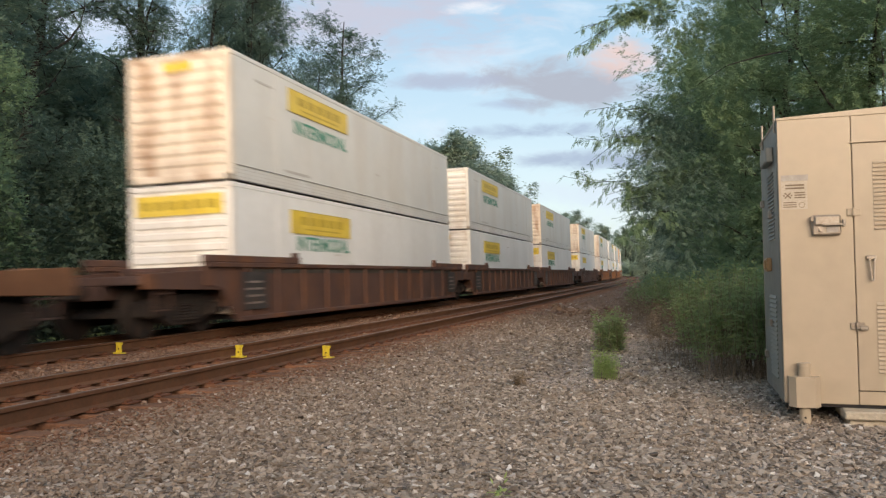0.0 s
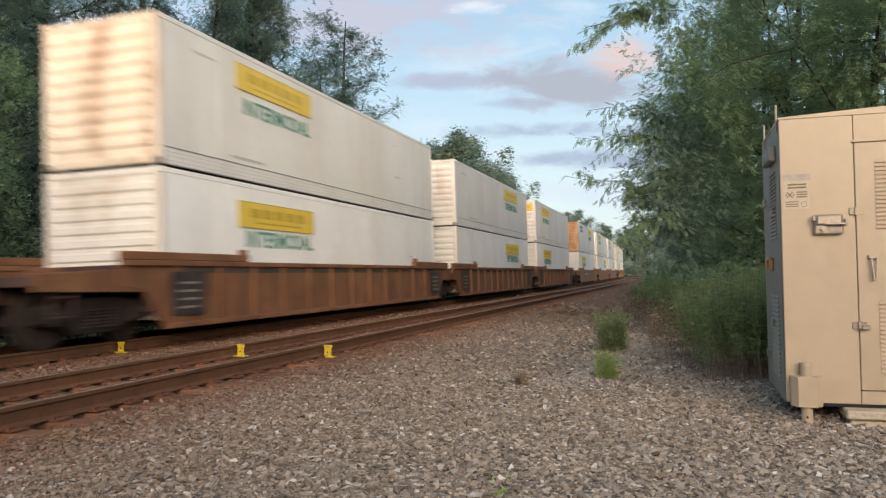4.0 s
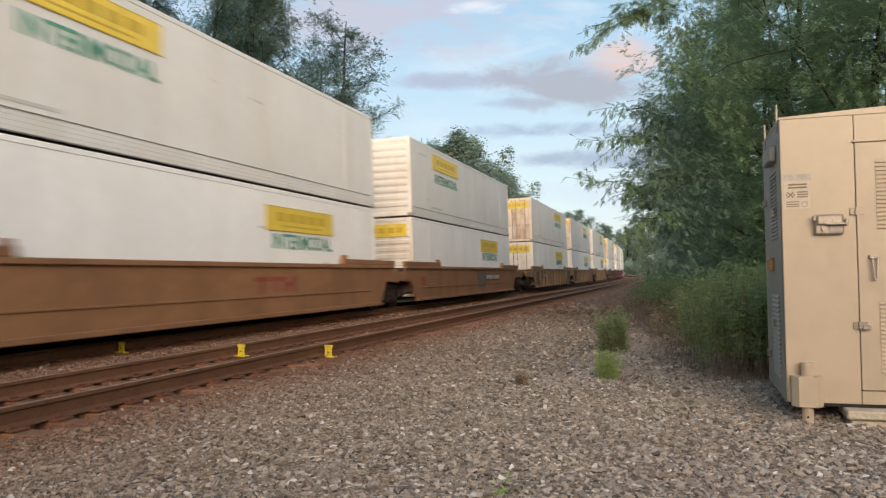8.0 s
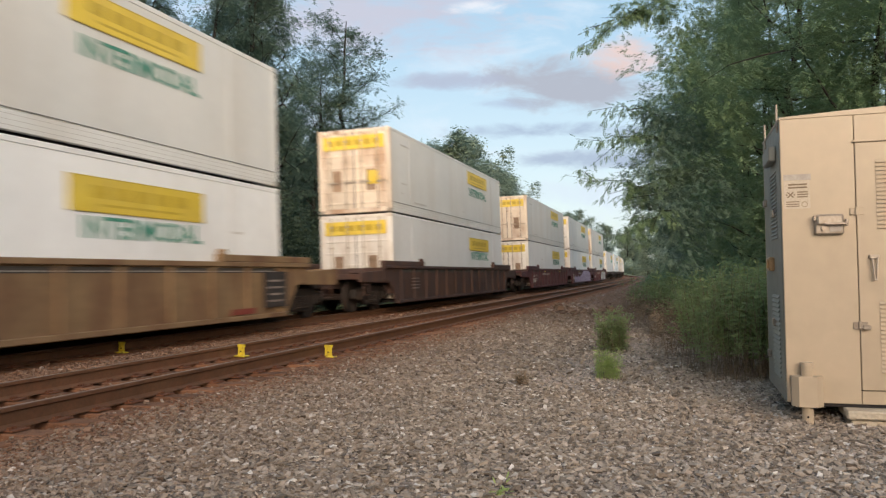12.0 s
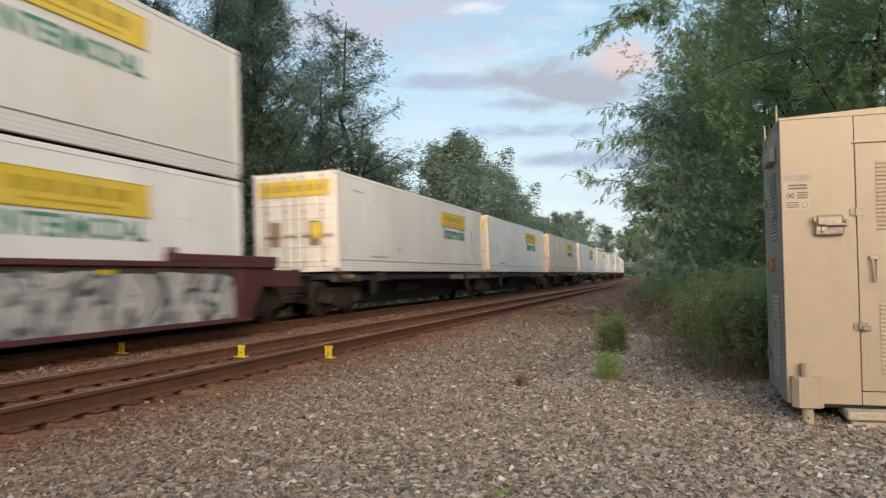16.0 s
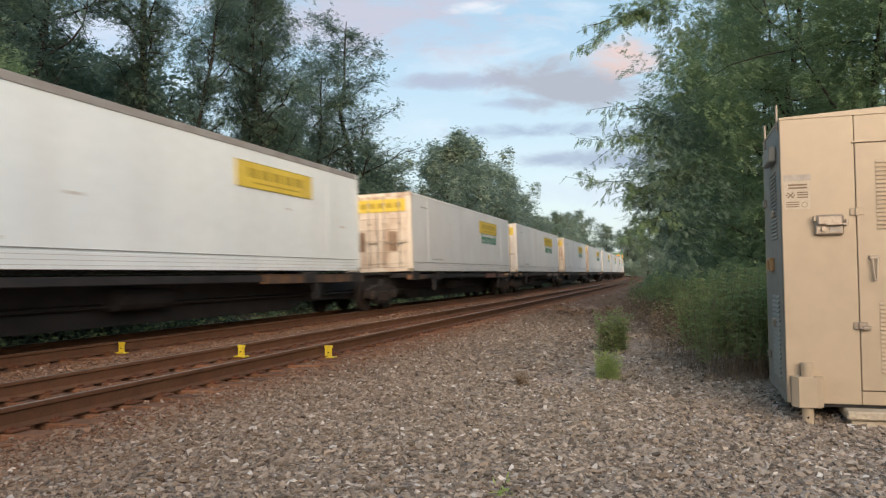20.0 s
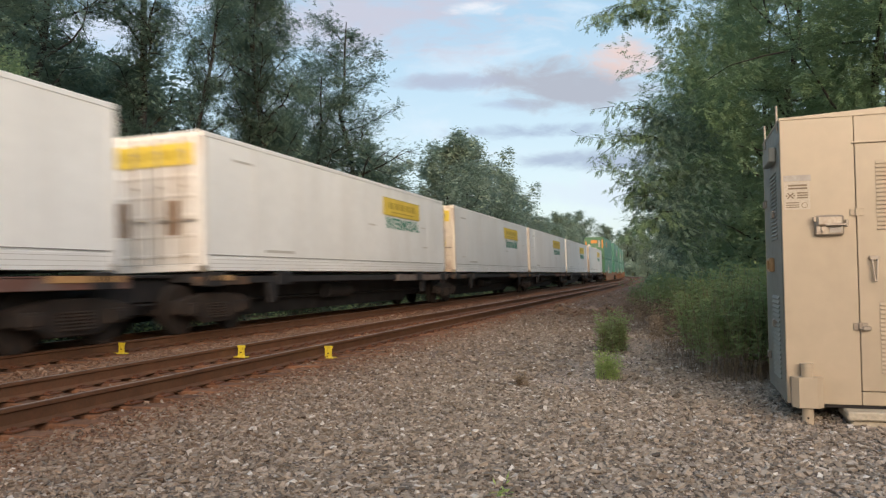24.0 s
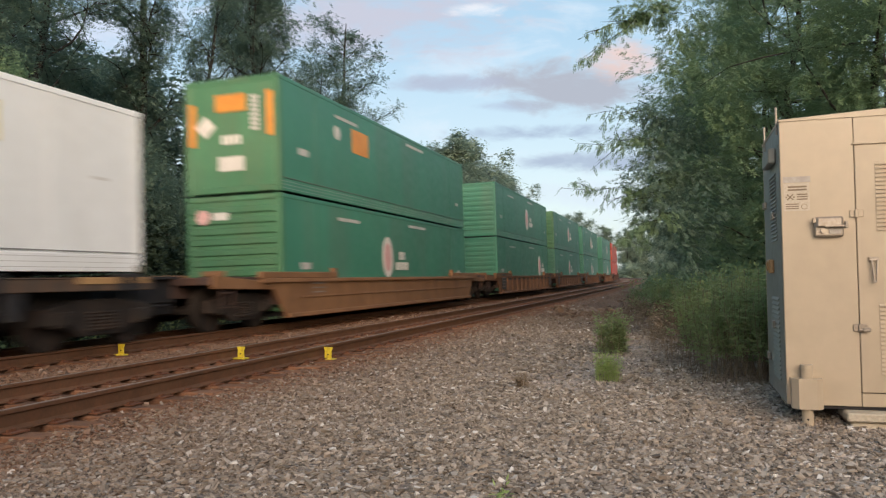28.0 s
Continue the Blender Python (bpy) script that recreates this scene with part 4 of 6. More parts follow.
def truck(parent, y):
    t = piece("truck", "bolster", lambda: boxes([(-1.0, 1.0, -0.22, 0.22, 0.42, 0.80), (-0.9, 0.9, -1.1, -1.02, 0.38, 0.5), (-0.9, 0.9, 1.02, 1.1, 0.38, 0.5)], 0.02), M["iron"], parent, pose(0, y, 0), "black iron wheel truck")
    piece("side_frame", "n", side_frame, M["iron"], t)
    piece("side_frame", "f", side_frame, M["iron"], t, pose(0, 0, 0, 0, 0, 180))
    for yy in (-0.22, 0.0, 0.22):
        piece("spring", "n", spring, M["iron"], t, pose(0, yy, 0))
    for yy in (-0.89, 0.89):
        piece("axle_box", "b%g" % yy, lambda: boxes([(1.0, 1.16, yy - 0.15, yy + 0.15, 0.36, 0.62), (1.16, 1.20, yy - 0.09, yy + 0.09, 0.40, 0.58)], 0.02), M["iron"], t)
    for yy, tag in ((-0.89, "fore"), (0.89, "aft")):
        w = piece("wheelset", "w", wheelset_mesh, M["iron"], t, pose(0, yy, WHEEL_R), "dark steel wheels on an axle")
        wheelsets[tag].append(w)
    return t


def well_car(u, paint, lead, tail, top=1.40, label="", graffiti=None, smooth=False, lead_truck=True, tail_truck=False):
    """A low well between two wheel trucks. lead, tail: how far its deck reaches past the box, at either end."""
    c = thing("well_car", label, "freight car", "well cars of the train")
    p = M[paint]
    a, b = -HL - 0.25, HL + 0.25
    ya, yb = -HL - lead, HL + tail
    key = "%s%.2f%.2f%.2f" % (paint, lead, tail, top)
    o = [(a - 0.9, top - 0.04), (a - 0.9, 0.95), (a - 0.35, 0.88), (a + 0.22, 0.20), (b - 0.22, 0.20), (b + 0.35, 0.88), (b + 0.9, 0.95), (b + 0.9, top - 0.04)]
    for x0, x1, st in ((1.36, 1.42, "n"), (-1.42, -1.36, "f")):
        piece("side_sill", key + st, lambda: prism(o, x0, x1, 0.008), p, c)
        out = 0.07 if st == "n" else -0.07
        xs = sorted((x0 - 0.03, x1 + out))
        if st == "f":
            xs = sorted((x0 + out, x1 + 0.03))
        piece("top_chord", key + st, lambda: box(xs[0], xs[1], a - 0.9, b + 0.9, top - 0.10, top, 0.012), p, c)
        piece("bottom_chord", key + st, lambda: box(xs[0], xs[1], a + 0.24, b - 0.24, 0.17, 0.27, 0.012), p, c)
        for y0, y1, tag in ((a - 0.95, -HL + 2.4, "l"), (HL - 2.4, b + 0.95, "t")):
            piece("end_rail", key + st + tag, lambda: box(xs[0] + 0.01, xs[1] - 0.01, y0, y1, top, top + 0.15, 0.015), p, c, None, "raised dark end rail")
        for y, tag in ((-HL + 2.55, "l"), (HL - 2.55, "t")):
            piece("guide_post", key + st + tag, lambda: boxes([(xs[0], xs[1], y - 0.13, y + 0.13, top, top + 0.16), (xs[0] + 0.02, xs[1] - 0.02, y - 0.09, y + 0.09, top + 0.16, top + 0.26)], 0.015), p, c)
    if not smooth:
        n = 13
        for k in range(n):
            y = a + 0.6 + k * (b - a - 1.2) / (n - 1)
            piece("side_rib", key, lambda: box(1.415, 1.475, -0.05, 0.05, 0.27, top - 0.10, 0.012), p, c, pose(0, y, 0))
            if k < n - 1:
                w = (b - a - 1.2) / (n - 1) - 0.16
                # a slot's inner shade, painted as a dark strip on the sill face
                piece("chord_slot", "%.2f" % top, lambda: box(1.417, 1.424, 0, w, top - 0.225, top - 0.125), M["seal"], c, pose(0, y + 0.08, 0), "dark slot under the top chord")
                if paint == "ochre":
                    piece("slot_lip", "%.2f" % top, lambda: box(1.418, 1.428, 0, w, top - 0.20, top - 0.185), M["stencil_pale"], c, pose(0, y + 0.08, 0), "pale worn slot lip")
    else:
        piece("lower_flange", key, lambda: box(1.418, 1.445, a + 1.0, b - 1.0, 0.62, 0.66, 0.006), p, c)
    for k in range(6):
        piece("floor_beam", "b", lambda: box(-1.36, 1.36, 0, 0.4, 0.20, 0.30, 0.01), M["chassis"], c, pose(0, a + 0.5 + k * 3.0, 0))
    # dark paint on bulkheads and platforms also holds the shade between cars
    for y in (a - 0.05, b):
        piece("bulkhead", paint + "%.2f" % top, lambda: box(-1.36, 1.36, 0, 0.05, 0.5, top - 0.05), M["dark"], c, pose(0, y, 0))
    for y0, y1, tag in ((ya, a, "l"), (b, yb, "t")):
        if y1 - y0 > 0.3:
            piece("end_platform", key + tag, lambda: boxes([(-1.30, 1.30, y0, y1, 0.98, 1.14), (-0.45, 0.45, y0, y1, 0.72, 0.98)], 0.015), M["dark"], c)
            for x0, st in ((1.30, "n"), (-1.40, "f")):
                piece("end_skirt", key + tag + st, lambda: prism([(y0, 0.90), (y1, 0.84), (y1, top - 0.12), (y0, 1.17)], x0, x0 + 0.10, 0.01), p, c, None, "rusty platform skirt")
    if lead_truck:
        truck(c, ya if lead < 1.8 else ya + 1.55)
    if tail_truck:
        truck(c, yb if tail < 1.8 else yb - 1.55)
    if lead > 1.8 or tail > 1.8:
        for e, s, on in ((ya, 1, lead > 1.8), (yb, -1, tail > 1.8)):
            if on:
                t2 = "e%d" % s + key
                piece("coupler", t2, lambda: boxes([(-0.13, 0.13, *sorted((e - 0.42 * s, e + 0.2 * s)), 0.78, 1.0), (-0.2, 0.2, *sorted((e - 0.46 * s, e - 0.16 * s)), 0.74, 1.02)], 0.03), M["iron"], c, None, "black iron coupler")
                piece("hand_brake_stand", t2, lambda: boxes([(0.75, 1.25, *sorted((e + 0.5 * s, e + 0.62 * s)), 1.14, 1.27), (0.85, 1.15, *sorted((e + 0.44 * s, e + 0.5 * s)), 1.16, 1.24)], 0.02), p, c)
                bm_key = "l" + t2

                def ladder():
                    bm = bmesh.new()
                    for q in (0, 0.42):
                        add_box(bm, 1.32, 1.36, *sorted((e + 0.3 * s + q * s, e + 0.34 * s + q * s)), 0.55, 1.16)
                    for r in range(2):
                        add_box(bm, 1.325, 1.355, *sorted((e + 0.3 * s, e + 0.74 * s)), 0.5 + r * 0.3, 0.53 + r * 0.3)
                    return bm
                piece("ladder", bm_key, ladder, M["dark"], c, None, "worn grab irons")
    # data panels and markings on the side that faces the near track
    face = 1.42 if smooth else 1.477

    def marks(name, tag, rows, mat, label=""):
        return piece(name, tag, lambda: boxes([(face, face + 0.008, y0, y1, z0, z1) for y0, y1, z0, z1 in rows]), M[mat], c, None, label)
    if paint in ("rusty", "ochre", "brown"):
        for y0, tag in ((-HL + 0.08, "lead"), (HL - 1.05, "tail")):
            s = marks("data_panel", paint + tag, [(y0, y0 + 1.0, 0.40, 1.20)], "databoard", "black data panel with worn print")
            piece("print", "d" + tag, lambda: boxes([(face + 0.008, face + 0.011, y0 + 0.14 + 0.06 * (k % 2), y0 + 0.80, 0.52 + k * 0.15, 0.565 + k * 0.15) for k in range(4)]), M["stencil"], s)
    else:
        for k in range(4):
            piece("stencil_line", key, lambda: box(face + 0.001, face + 0.007, 0, 0.75, 0, 0.035), M["stencil"], c, pose(0, a + 1.55, 0.62 + k * 0.11), "worn pale stencil line")
    if paint == "ochre":
        marks("red_marking", "foot", [(HL - 2.35, HL - 1.45, 0.30, 0.42)], "redmark", "faded red corner marking")
    if u in (163.8, 203.3, 226.7):
        y0 = {163.8: -4.7, 203.3: 1.95, 226.7: -5.8}[u]
        s = marks("notice_panel", "%g" % u, [(y0, y0 + 2.85 - 1.2 * (u > 220), 0.80, 1.10)], "databoard", "dark notice panel with two pale fields")
        w = (2.85 - 1.2 * (u > 220)) / 2
        piece("pale_field", "%g" % u, lambda: boxes([(face + 0.008, face + 0.011, y0 + 0.06 + q * w, y0 + w * (q + 1) - 0.06, 0.85, 1.05) for q in (0, 1)]), M["stencil" if u > 220 else "stencil_pale"], s)
    if u in (183.6, 246.2):
        for q, rows in enumerate(([(0.9, 1.45, 0.98, 1.08), (1.12, 1.24, 0.72, 0.98)], [(1.52, 2.07, 0.98, 1.08), (1.74, 1.86, 0.72, 0.98)],
                                  [(2.15, 2.3, 0.72, 1.08), (2.3, 2.55, 0.86, 0.95), (2.55, 2.7, 0.72, 1.08)])):
            marks("red_emblem", "q%d" % q, rows, "redmark", "faded red emblem")
    if u == 203.3:
        marks("painted_patch", "s", [(0.4, 1.90, 0.68, 1.27), (0.55, 1.75, 0.48, 0.61)], "sooty", "grey painted-out patch")
        marks("red_marking", "s", [(-7.7, -7.15, 0.72, 1.02)], "redmark")
    if paint == "maroon":
        marks("car_number", paint, [(-7.7 + k * 0.24, -7.53 + k * 0.24, 0.52, 0.76) for k in range(4)] + [(-7.5, -7.2, 0.86, 0.98)], "stencil_pale", "pale stencilled print")
        marks("small_print", paint, [(-4.0 + k * 0.36 + 0.3 * (k > 3), -3.76 + k * 0.36 + 0.3 * (k > 3), 0.98, 1.10) for k in range(7)], "stencil_pale")
        marks("reflector", paint, [(-3.3, -2.9, 1.16, 1.24), (3.6, 4.0, 1.16, 1.24)], "marker", "yellow reflector strip")
    if graffiti:
        rng = random.Random(graffiti)
        cols = 48
        y0, y1 = {11: (-6.75, 6.9), 12: (0.65, 7.45)}[graffiti]

        def crest(y):
            if graffiti == 12:
                return 1.22 + 0.08 * noise.noise((y * 1.3, 5.2, 0.0)) - 0.5 * max(0, 1.4 - y) - 0.4 * max(0, y - 6.9)
            rise = min(1.0, max(0.0, (y + 1.6) / 1.8))
            return 0.80 + 0.14 * noise.noise((y * 0.9, 3.1, 0.0)) + (0.52 - 0.10 * abs(noise.noise((y * 0.9, 3.1, 0.0)))) * rise - 0.25 * max(0, y - 5.9)

        def spray_sheet():
            """One painted skin on the ribs, with an uneven upper edge."""
            bm = bmesh.new()
            rows = []
            for k in range(cols + 1):
                y = y0 + k * (y1 - y0) / cols
                low = 0.20 + rng.uniform(0, 0.04)
                high = min(1.36, crest(y)) - rng.uniform(0, 0.05)
                rows.append([bm.verts.new((1.482, y, low + (high - low) * q / 3)) for q in range(4)])
            for r0, r1 in zip(rows, rows[1:]):
                for q in range(3):
                    bm.faces.new((r0[q], r1[q], r1[q + 1], r0[q + 1]))
            return bm
        g = {11: "purple", 12: "silver"}[graffiti]
        piece("spray_paint", key + g, spray_sheet, M[g], c, None, g + " sprayed graffiti")
    trains.append((c, u + HL, 0.0))
    return c


def spine_car(u, lead, tail, k, lead_end=False, tail_end=False):
    """A low black spine with cross arms that carries one box above its wheel trucks."""
    c = thing("spine_car", "black spine freight car with rusty cross arms under a box", "freight car", "spine cars of the train")
    ya, yb = -HL - lead, HL + tail
    key = "%.2f%.2f" % (lead, tail)
    piece("spine", key, lambda: prism([(-0.5, 1.18), (-0.5, 1.12), (-0.36, 1.11), (-0.36, 0.66), (-0.30, 0.64), (-0.26, 0.42), (0.26, 0.42), (0.30, 0.64), (0.36, 0.66), (0.36, 1.11), (0.5, 1.12), (0.5, 1.18)], ya, yb, 0.01, "y"), M["chassis"], c)
    for y, tag in ((-HL + 0.35, "a"), (-HL + 3.2, "b"), (HL - 3.2, "c"), (HL - 0.35, "d")):
        piece("cross_arm", "x", lambda: boxes([(-1.30, 1.30, -0.24, 0.24, 1.02, 1.19), (-1.32, -1.2, -0.3, 0.3, 0.92, 1.21), (1.2, 1.32, -0.3, 0.3, 0.92, 1.21)], 0.015), M["chassis"], c, pose(0, y, 0))
    for x0, x1, st in ((1.16, 1.30, "n"), (-1.30, -1.16, "f")):
        piece("side_rail", st, lambda: box(x0, x1 - 0.03, -HL + 0.9, HL - 0.3, 0.98, 1.13, 0.01), M["chassis"], c)
        hue = ("dusty", "sill", "redrail")[k % 3]
        piece("end_rail", st + hue, lambda: boxes([(x0, x1, HL - 5.4, HL + 0.25, 0.93, 1.12), (x0 - 0.01, x1 + 0.014, HL - 5.4, HL + 0.25, 1.12, 1.145)], 0.008), M[hue], c, None, "dusty worn side rail over the truck")
        piece("end_rail", st + hue + "lead", lambda: box(x0, x1, -HL - 0.2, -HL + 1.6, 0.95, 1.12, 0.008), M["sill"], c)
        if lead_end or tail_end:
            y0 = -HL + 0.2 if lead_end else HL - 1.5
            piece("warning_stripe", st + "%d" % lead_end, lambda: box(x1 - 0.02, x1 + 0.02, y0, y0 + (0.8 if lead_end else 1.6), 1.04, 1.15, 0.004), M["amber"], c, None, "worn orange stripe at the car end")
        for y, tag in ((-HL + 2.7, "l"), (HL - 2.7, "t")):
            piece("leg_bracket", st + tag, lambda: prism([(y - 0.22, 1.0), (y - 0.12, 0.52), (y + 0.12, 0.52), (y + 0.22, 1.0)], x0 + 0.02, x1 - 0.02, 0.01), M["chassis"], c)
    piece("belly_sill", "b", lambda: prism([(-HL + 1.3, 0.66), (-HL + 2.3, 0.24), (HL - 2.3, 0.24), (HL - 1.3, 0.66)], -0.30, 0.30, 0.01), M["chassis"], c)
    piece("air_tank", "t", lambda: rod((0.62, -1.4, 0.72), (0.62, 0.1, 0.72), 0.2, 14), M["chassis"], c)
    piece("brake_pipe", key, lambda: rod((0.42, ya + 0.3, 0.6), (0.42, yb - 0.3, 0.6), 0.03, 6), M["chassis"], c)
    truck(c, -HL + 0.75 if lead_end else ya)
    if tail_end:
        truck(c, HL - 0.75)
    piece("drawbar", key, lambda: box(-0.12, 0.12, ya - 0.6, ya + 0.3, 0.7, 0.92, 0.02), M["iron"], c)
    trains.append((c, u + HL, 0.0))
    return c


NEAR, FAR = -HL + 4.35, -HL + 11.45      # where the signs sit along the side
W_NEAR = (("sign", NEAR), ("words", NEAR + 0.1), ("code", -HL + 2.4))
W_FAR = (("sign", FAR), ("words", FAR + 0.1), ("code", -HL + 2.4))
L_NEAR = (("sign", NEAR), ("words", NEAR + 0.1))
L_FAR = (("sign", FAR), ("words", FAR + 0.1))
# place, car paint, upper: paint, end, end paint, signs; lower: the same
STACKS = (
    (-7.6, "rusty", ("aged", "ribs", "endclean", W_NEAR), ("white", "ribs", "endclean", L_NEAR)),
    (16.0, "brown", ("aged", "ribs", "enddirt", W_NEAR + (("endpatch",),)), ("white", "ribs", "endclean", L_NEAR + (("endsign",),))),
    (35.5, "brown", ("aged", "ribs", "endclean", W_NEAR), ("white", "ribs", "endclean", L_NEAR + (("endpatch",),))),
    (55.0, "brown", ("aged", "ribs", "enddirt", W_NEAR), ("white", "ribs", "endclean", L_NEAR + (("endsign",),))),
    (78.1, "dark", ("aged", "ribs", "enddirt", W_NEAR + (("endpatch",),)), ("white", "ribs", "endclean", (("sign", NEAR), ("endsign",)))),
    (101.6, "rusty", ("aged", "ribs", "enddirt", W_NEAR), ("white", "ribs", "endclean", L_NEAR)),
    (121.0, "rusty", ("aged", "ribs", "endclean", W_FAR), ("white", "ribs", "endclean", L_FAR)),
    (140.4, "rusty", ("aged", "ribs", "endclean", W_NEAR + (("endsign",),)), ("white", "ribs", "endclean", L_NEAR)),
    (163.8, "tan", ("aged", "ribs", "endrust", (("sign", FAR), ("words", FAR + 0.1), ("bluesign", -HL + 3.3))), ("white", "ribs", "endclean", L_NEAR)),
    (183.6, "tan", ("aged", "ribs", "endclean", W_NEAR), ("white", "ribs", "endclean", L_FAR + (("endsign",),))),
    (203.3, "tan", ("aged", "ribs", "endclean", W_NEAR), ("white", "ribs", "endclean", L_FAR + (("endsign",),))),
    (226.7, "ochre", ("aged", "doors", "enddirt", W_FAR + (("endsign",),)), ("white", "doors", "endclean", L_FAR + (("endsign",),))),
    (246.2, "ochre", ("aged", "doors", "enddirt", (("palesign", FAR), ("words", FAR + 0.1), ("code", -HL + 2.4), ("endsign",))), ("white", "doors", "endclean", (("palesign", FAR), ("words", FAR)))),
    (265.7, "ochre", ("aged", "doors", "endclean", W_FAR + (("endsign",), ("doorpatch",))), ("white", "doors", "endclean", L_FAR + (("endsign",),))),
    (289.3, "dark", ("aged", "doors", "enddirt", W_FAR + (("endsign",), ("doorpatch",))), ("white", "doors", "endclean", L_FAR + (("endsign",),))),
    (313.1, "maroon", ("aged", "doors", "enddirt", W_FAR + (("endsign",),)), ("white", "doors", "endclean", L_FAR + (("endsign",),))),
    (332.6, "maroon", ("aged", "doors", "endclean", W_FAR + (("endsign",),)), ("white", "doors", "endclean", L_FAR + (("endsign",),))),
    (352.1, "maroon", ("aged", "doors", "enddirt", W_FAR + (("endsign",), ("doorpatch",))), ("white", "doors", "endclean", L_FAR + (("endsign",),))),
)
CARS = {"rusty": "rust-orange well car with ribbed sides under stacked boxes", "brown": "dull brown well car with ribbed sides under stacked boxes",
        "dark": "dark brown well car under stacked boxes", "tan": "smooth tan-orange well car under stacked boxes", "ochre": "ochre well car with ribbed sides and rust under stacked boxes",
        "maroon": "dark maroon well car with graffiti under stacked boxes"}
BOX_Z = 0.32
END_LABEL = {"endclean": "white end", "enddirt": "rust-stained end", "endrust": "rusty orange end"}


def stack(i, row, rows, low, high):
    u, paint, up, down = row
    before = rows[i - 1][0] if i else u - 23.5
    after = rows[i + 1][0] if i + 1 < len(rows) else u + 21
    lead = 2.9 if u - before > 21.5 else (u - before - BOX_L) / 2
    tail = 2.9 if after - u > 21.5 else (after - u - BOX_L) / 2
    last = i + 1 < len(rows) and after - u > 21.5 or i + 1 == len(rows)
    well_car(u, paint, lead, tail, low, label=CARS.get(paint, "tan well car with ribbed sides under green boxes"), smooth=paint == "tan",
             graffiti={332.6: 11, 352.1: 12}.get(u), tail_truck=last)
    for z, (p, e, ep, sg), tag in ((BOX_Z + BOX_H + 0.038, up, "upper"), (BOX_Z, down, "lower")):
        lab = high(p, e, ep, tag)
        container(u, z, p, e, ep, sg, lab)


def white_label(p, e, ep, tag):
    return f"{'greyish' if p == 'aged' else 'clean'} white {tag} container, {END_LABEL[ep]}{' doors' if e == 'doors' else ''}, yellow sign"


for i, row in enumerate(STACKS):
    stack(i, row, STACKS, 1.40, white_label)

SINGLES = (
    (373.1, "white", "word"), (390.6, "cool", "word"), (409.4, "cream", "word"), (428.0, "white", "words"), (446.4, "cool", ""), (467.2, "white", "word"),
    (485.6, "white", "word"), (505.4, "white", "words"), (524.3, "white", "word"), (542.9, "white", "words"), (560.6, "white", "word"), (577.6, "white", "word"),
    (594.6, "white", "word"), (612.9, "white", "word"),
)
for i, (u, paint, word) in enumerate(SINGLES):
    before = SINGLES[i - 1][0] if i else u - 20.5
    after = SINGLES[i + 1][0] if i + 1 < len(SINGLES) else u + 20.5
    lead, tail = (u - before - BOX_L) / 2, (after - u - BOX_L) / 2
    spine_car(u, lead, tail, i, u in (373.1, 428.0, 485.6, 542.9), u in (409.4, 467.2, 524.3, 612.9))
    signs = [("sign", FAR), ("endsign",), ("code", -HL + 2.4)] + ([(word, FAR + 0.1)] if word else []) + ([("doorpatch",)] if i % 2 == 0 else [])
    shade = {"white": "white", "cool": "bluish white", "cream": "yellowed white"}[paint]
    box_ob = container(u, 1.22, paint, "doors", "enddirt" if i % 3 else "endclean", signs, f"{shade} container with doors and yellow sign on a spine car", roof="roofgrey" if u == 446.4 else None)

    for y0, y1, z0, z1 in {373.1: ((6.08, 6.24, 0.6, 1.9),), 390.6: ((-6.2, -6.07, 0.9, 1.5),), 428.0: ((-6.22, -5.9, 0.36, 1.45), (-7.74, -7.6, 0.36, 1.6)), 594.6: ((6.06, 6.16, 0.5, 1.3),)}.get(u, ()):
        piece("rust_streak", "%g%g" % (u, y0), lambda: box(HW - 0.006, HW - 0.002, y0, y1, z0, z1), M["streak"], box_ob, None, "faded rust streak")

G_UP = (("squares",), ("enddecals",), ("marks",))
G_LOW = (("emblem", -HL + 6.9), ("marks",), ("lowdecals",))
G_UP2 = (("emblem", -HL + 8.6), ("marks",))
GREENS = (
    (634.0, "tan", ("green", "flat", "greenend", G_UP), ("green", "ribs", "greenend", G_LOW)),
    (656.5, "rusty", ("green", "ribs", "green", G_UP2), ("green", "ribs", "green", (("emblem", -HL + 12.6), ("marks",)))),
    (676.0, "rusty", ("green", "ribs", "greenend", G_UP2), ("green", "ribs", "green", (("emblem", -HL + 8.6), ("marks",)))),
    (695.5, "rusty", ("green", "ribs", "green", G_UP2), ("green", "ribs", "green", (("emblem", -HL + 8.6), ("marks",)))),
    (719.0, "rusty", ("green", "ribs", "green", G_UP2), ("green", "ribs", "green", (("emblem", -HL + 8.6), ("marks",)))),
    (738.5, "brown", ("red", "ribs", "red", (("marks",),)), ("red", "ribs", "red", (("marks",),))),
)
for i, row in enumerate(GREENS):
    stack(i, row, GREENS, 1.10, lambda p, e, ep, tag: f"{'dark green' if p == 'green' else 'red'} {tag} container with white decals on its side")


# ---- signal case beside the track ----
CASE_AT = pose(2.948, 6.62, 0.0, 0, 0, -HEAD)
CW, CD, CB, CT = 1.75, 1.38, -0.06, 2.385


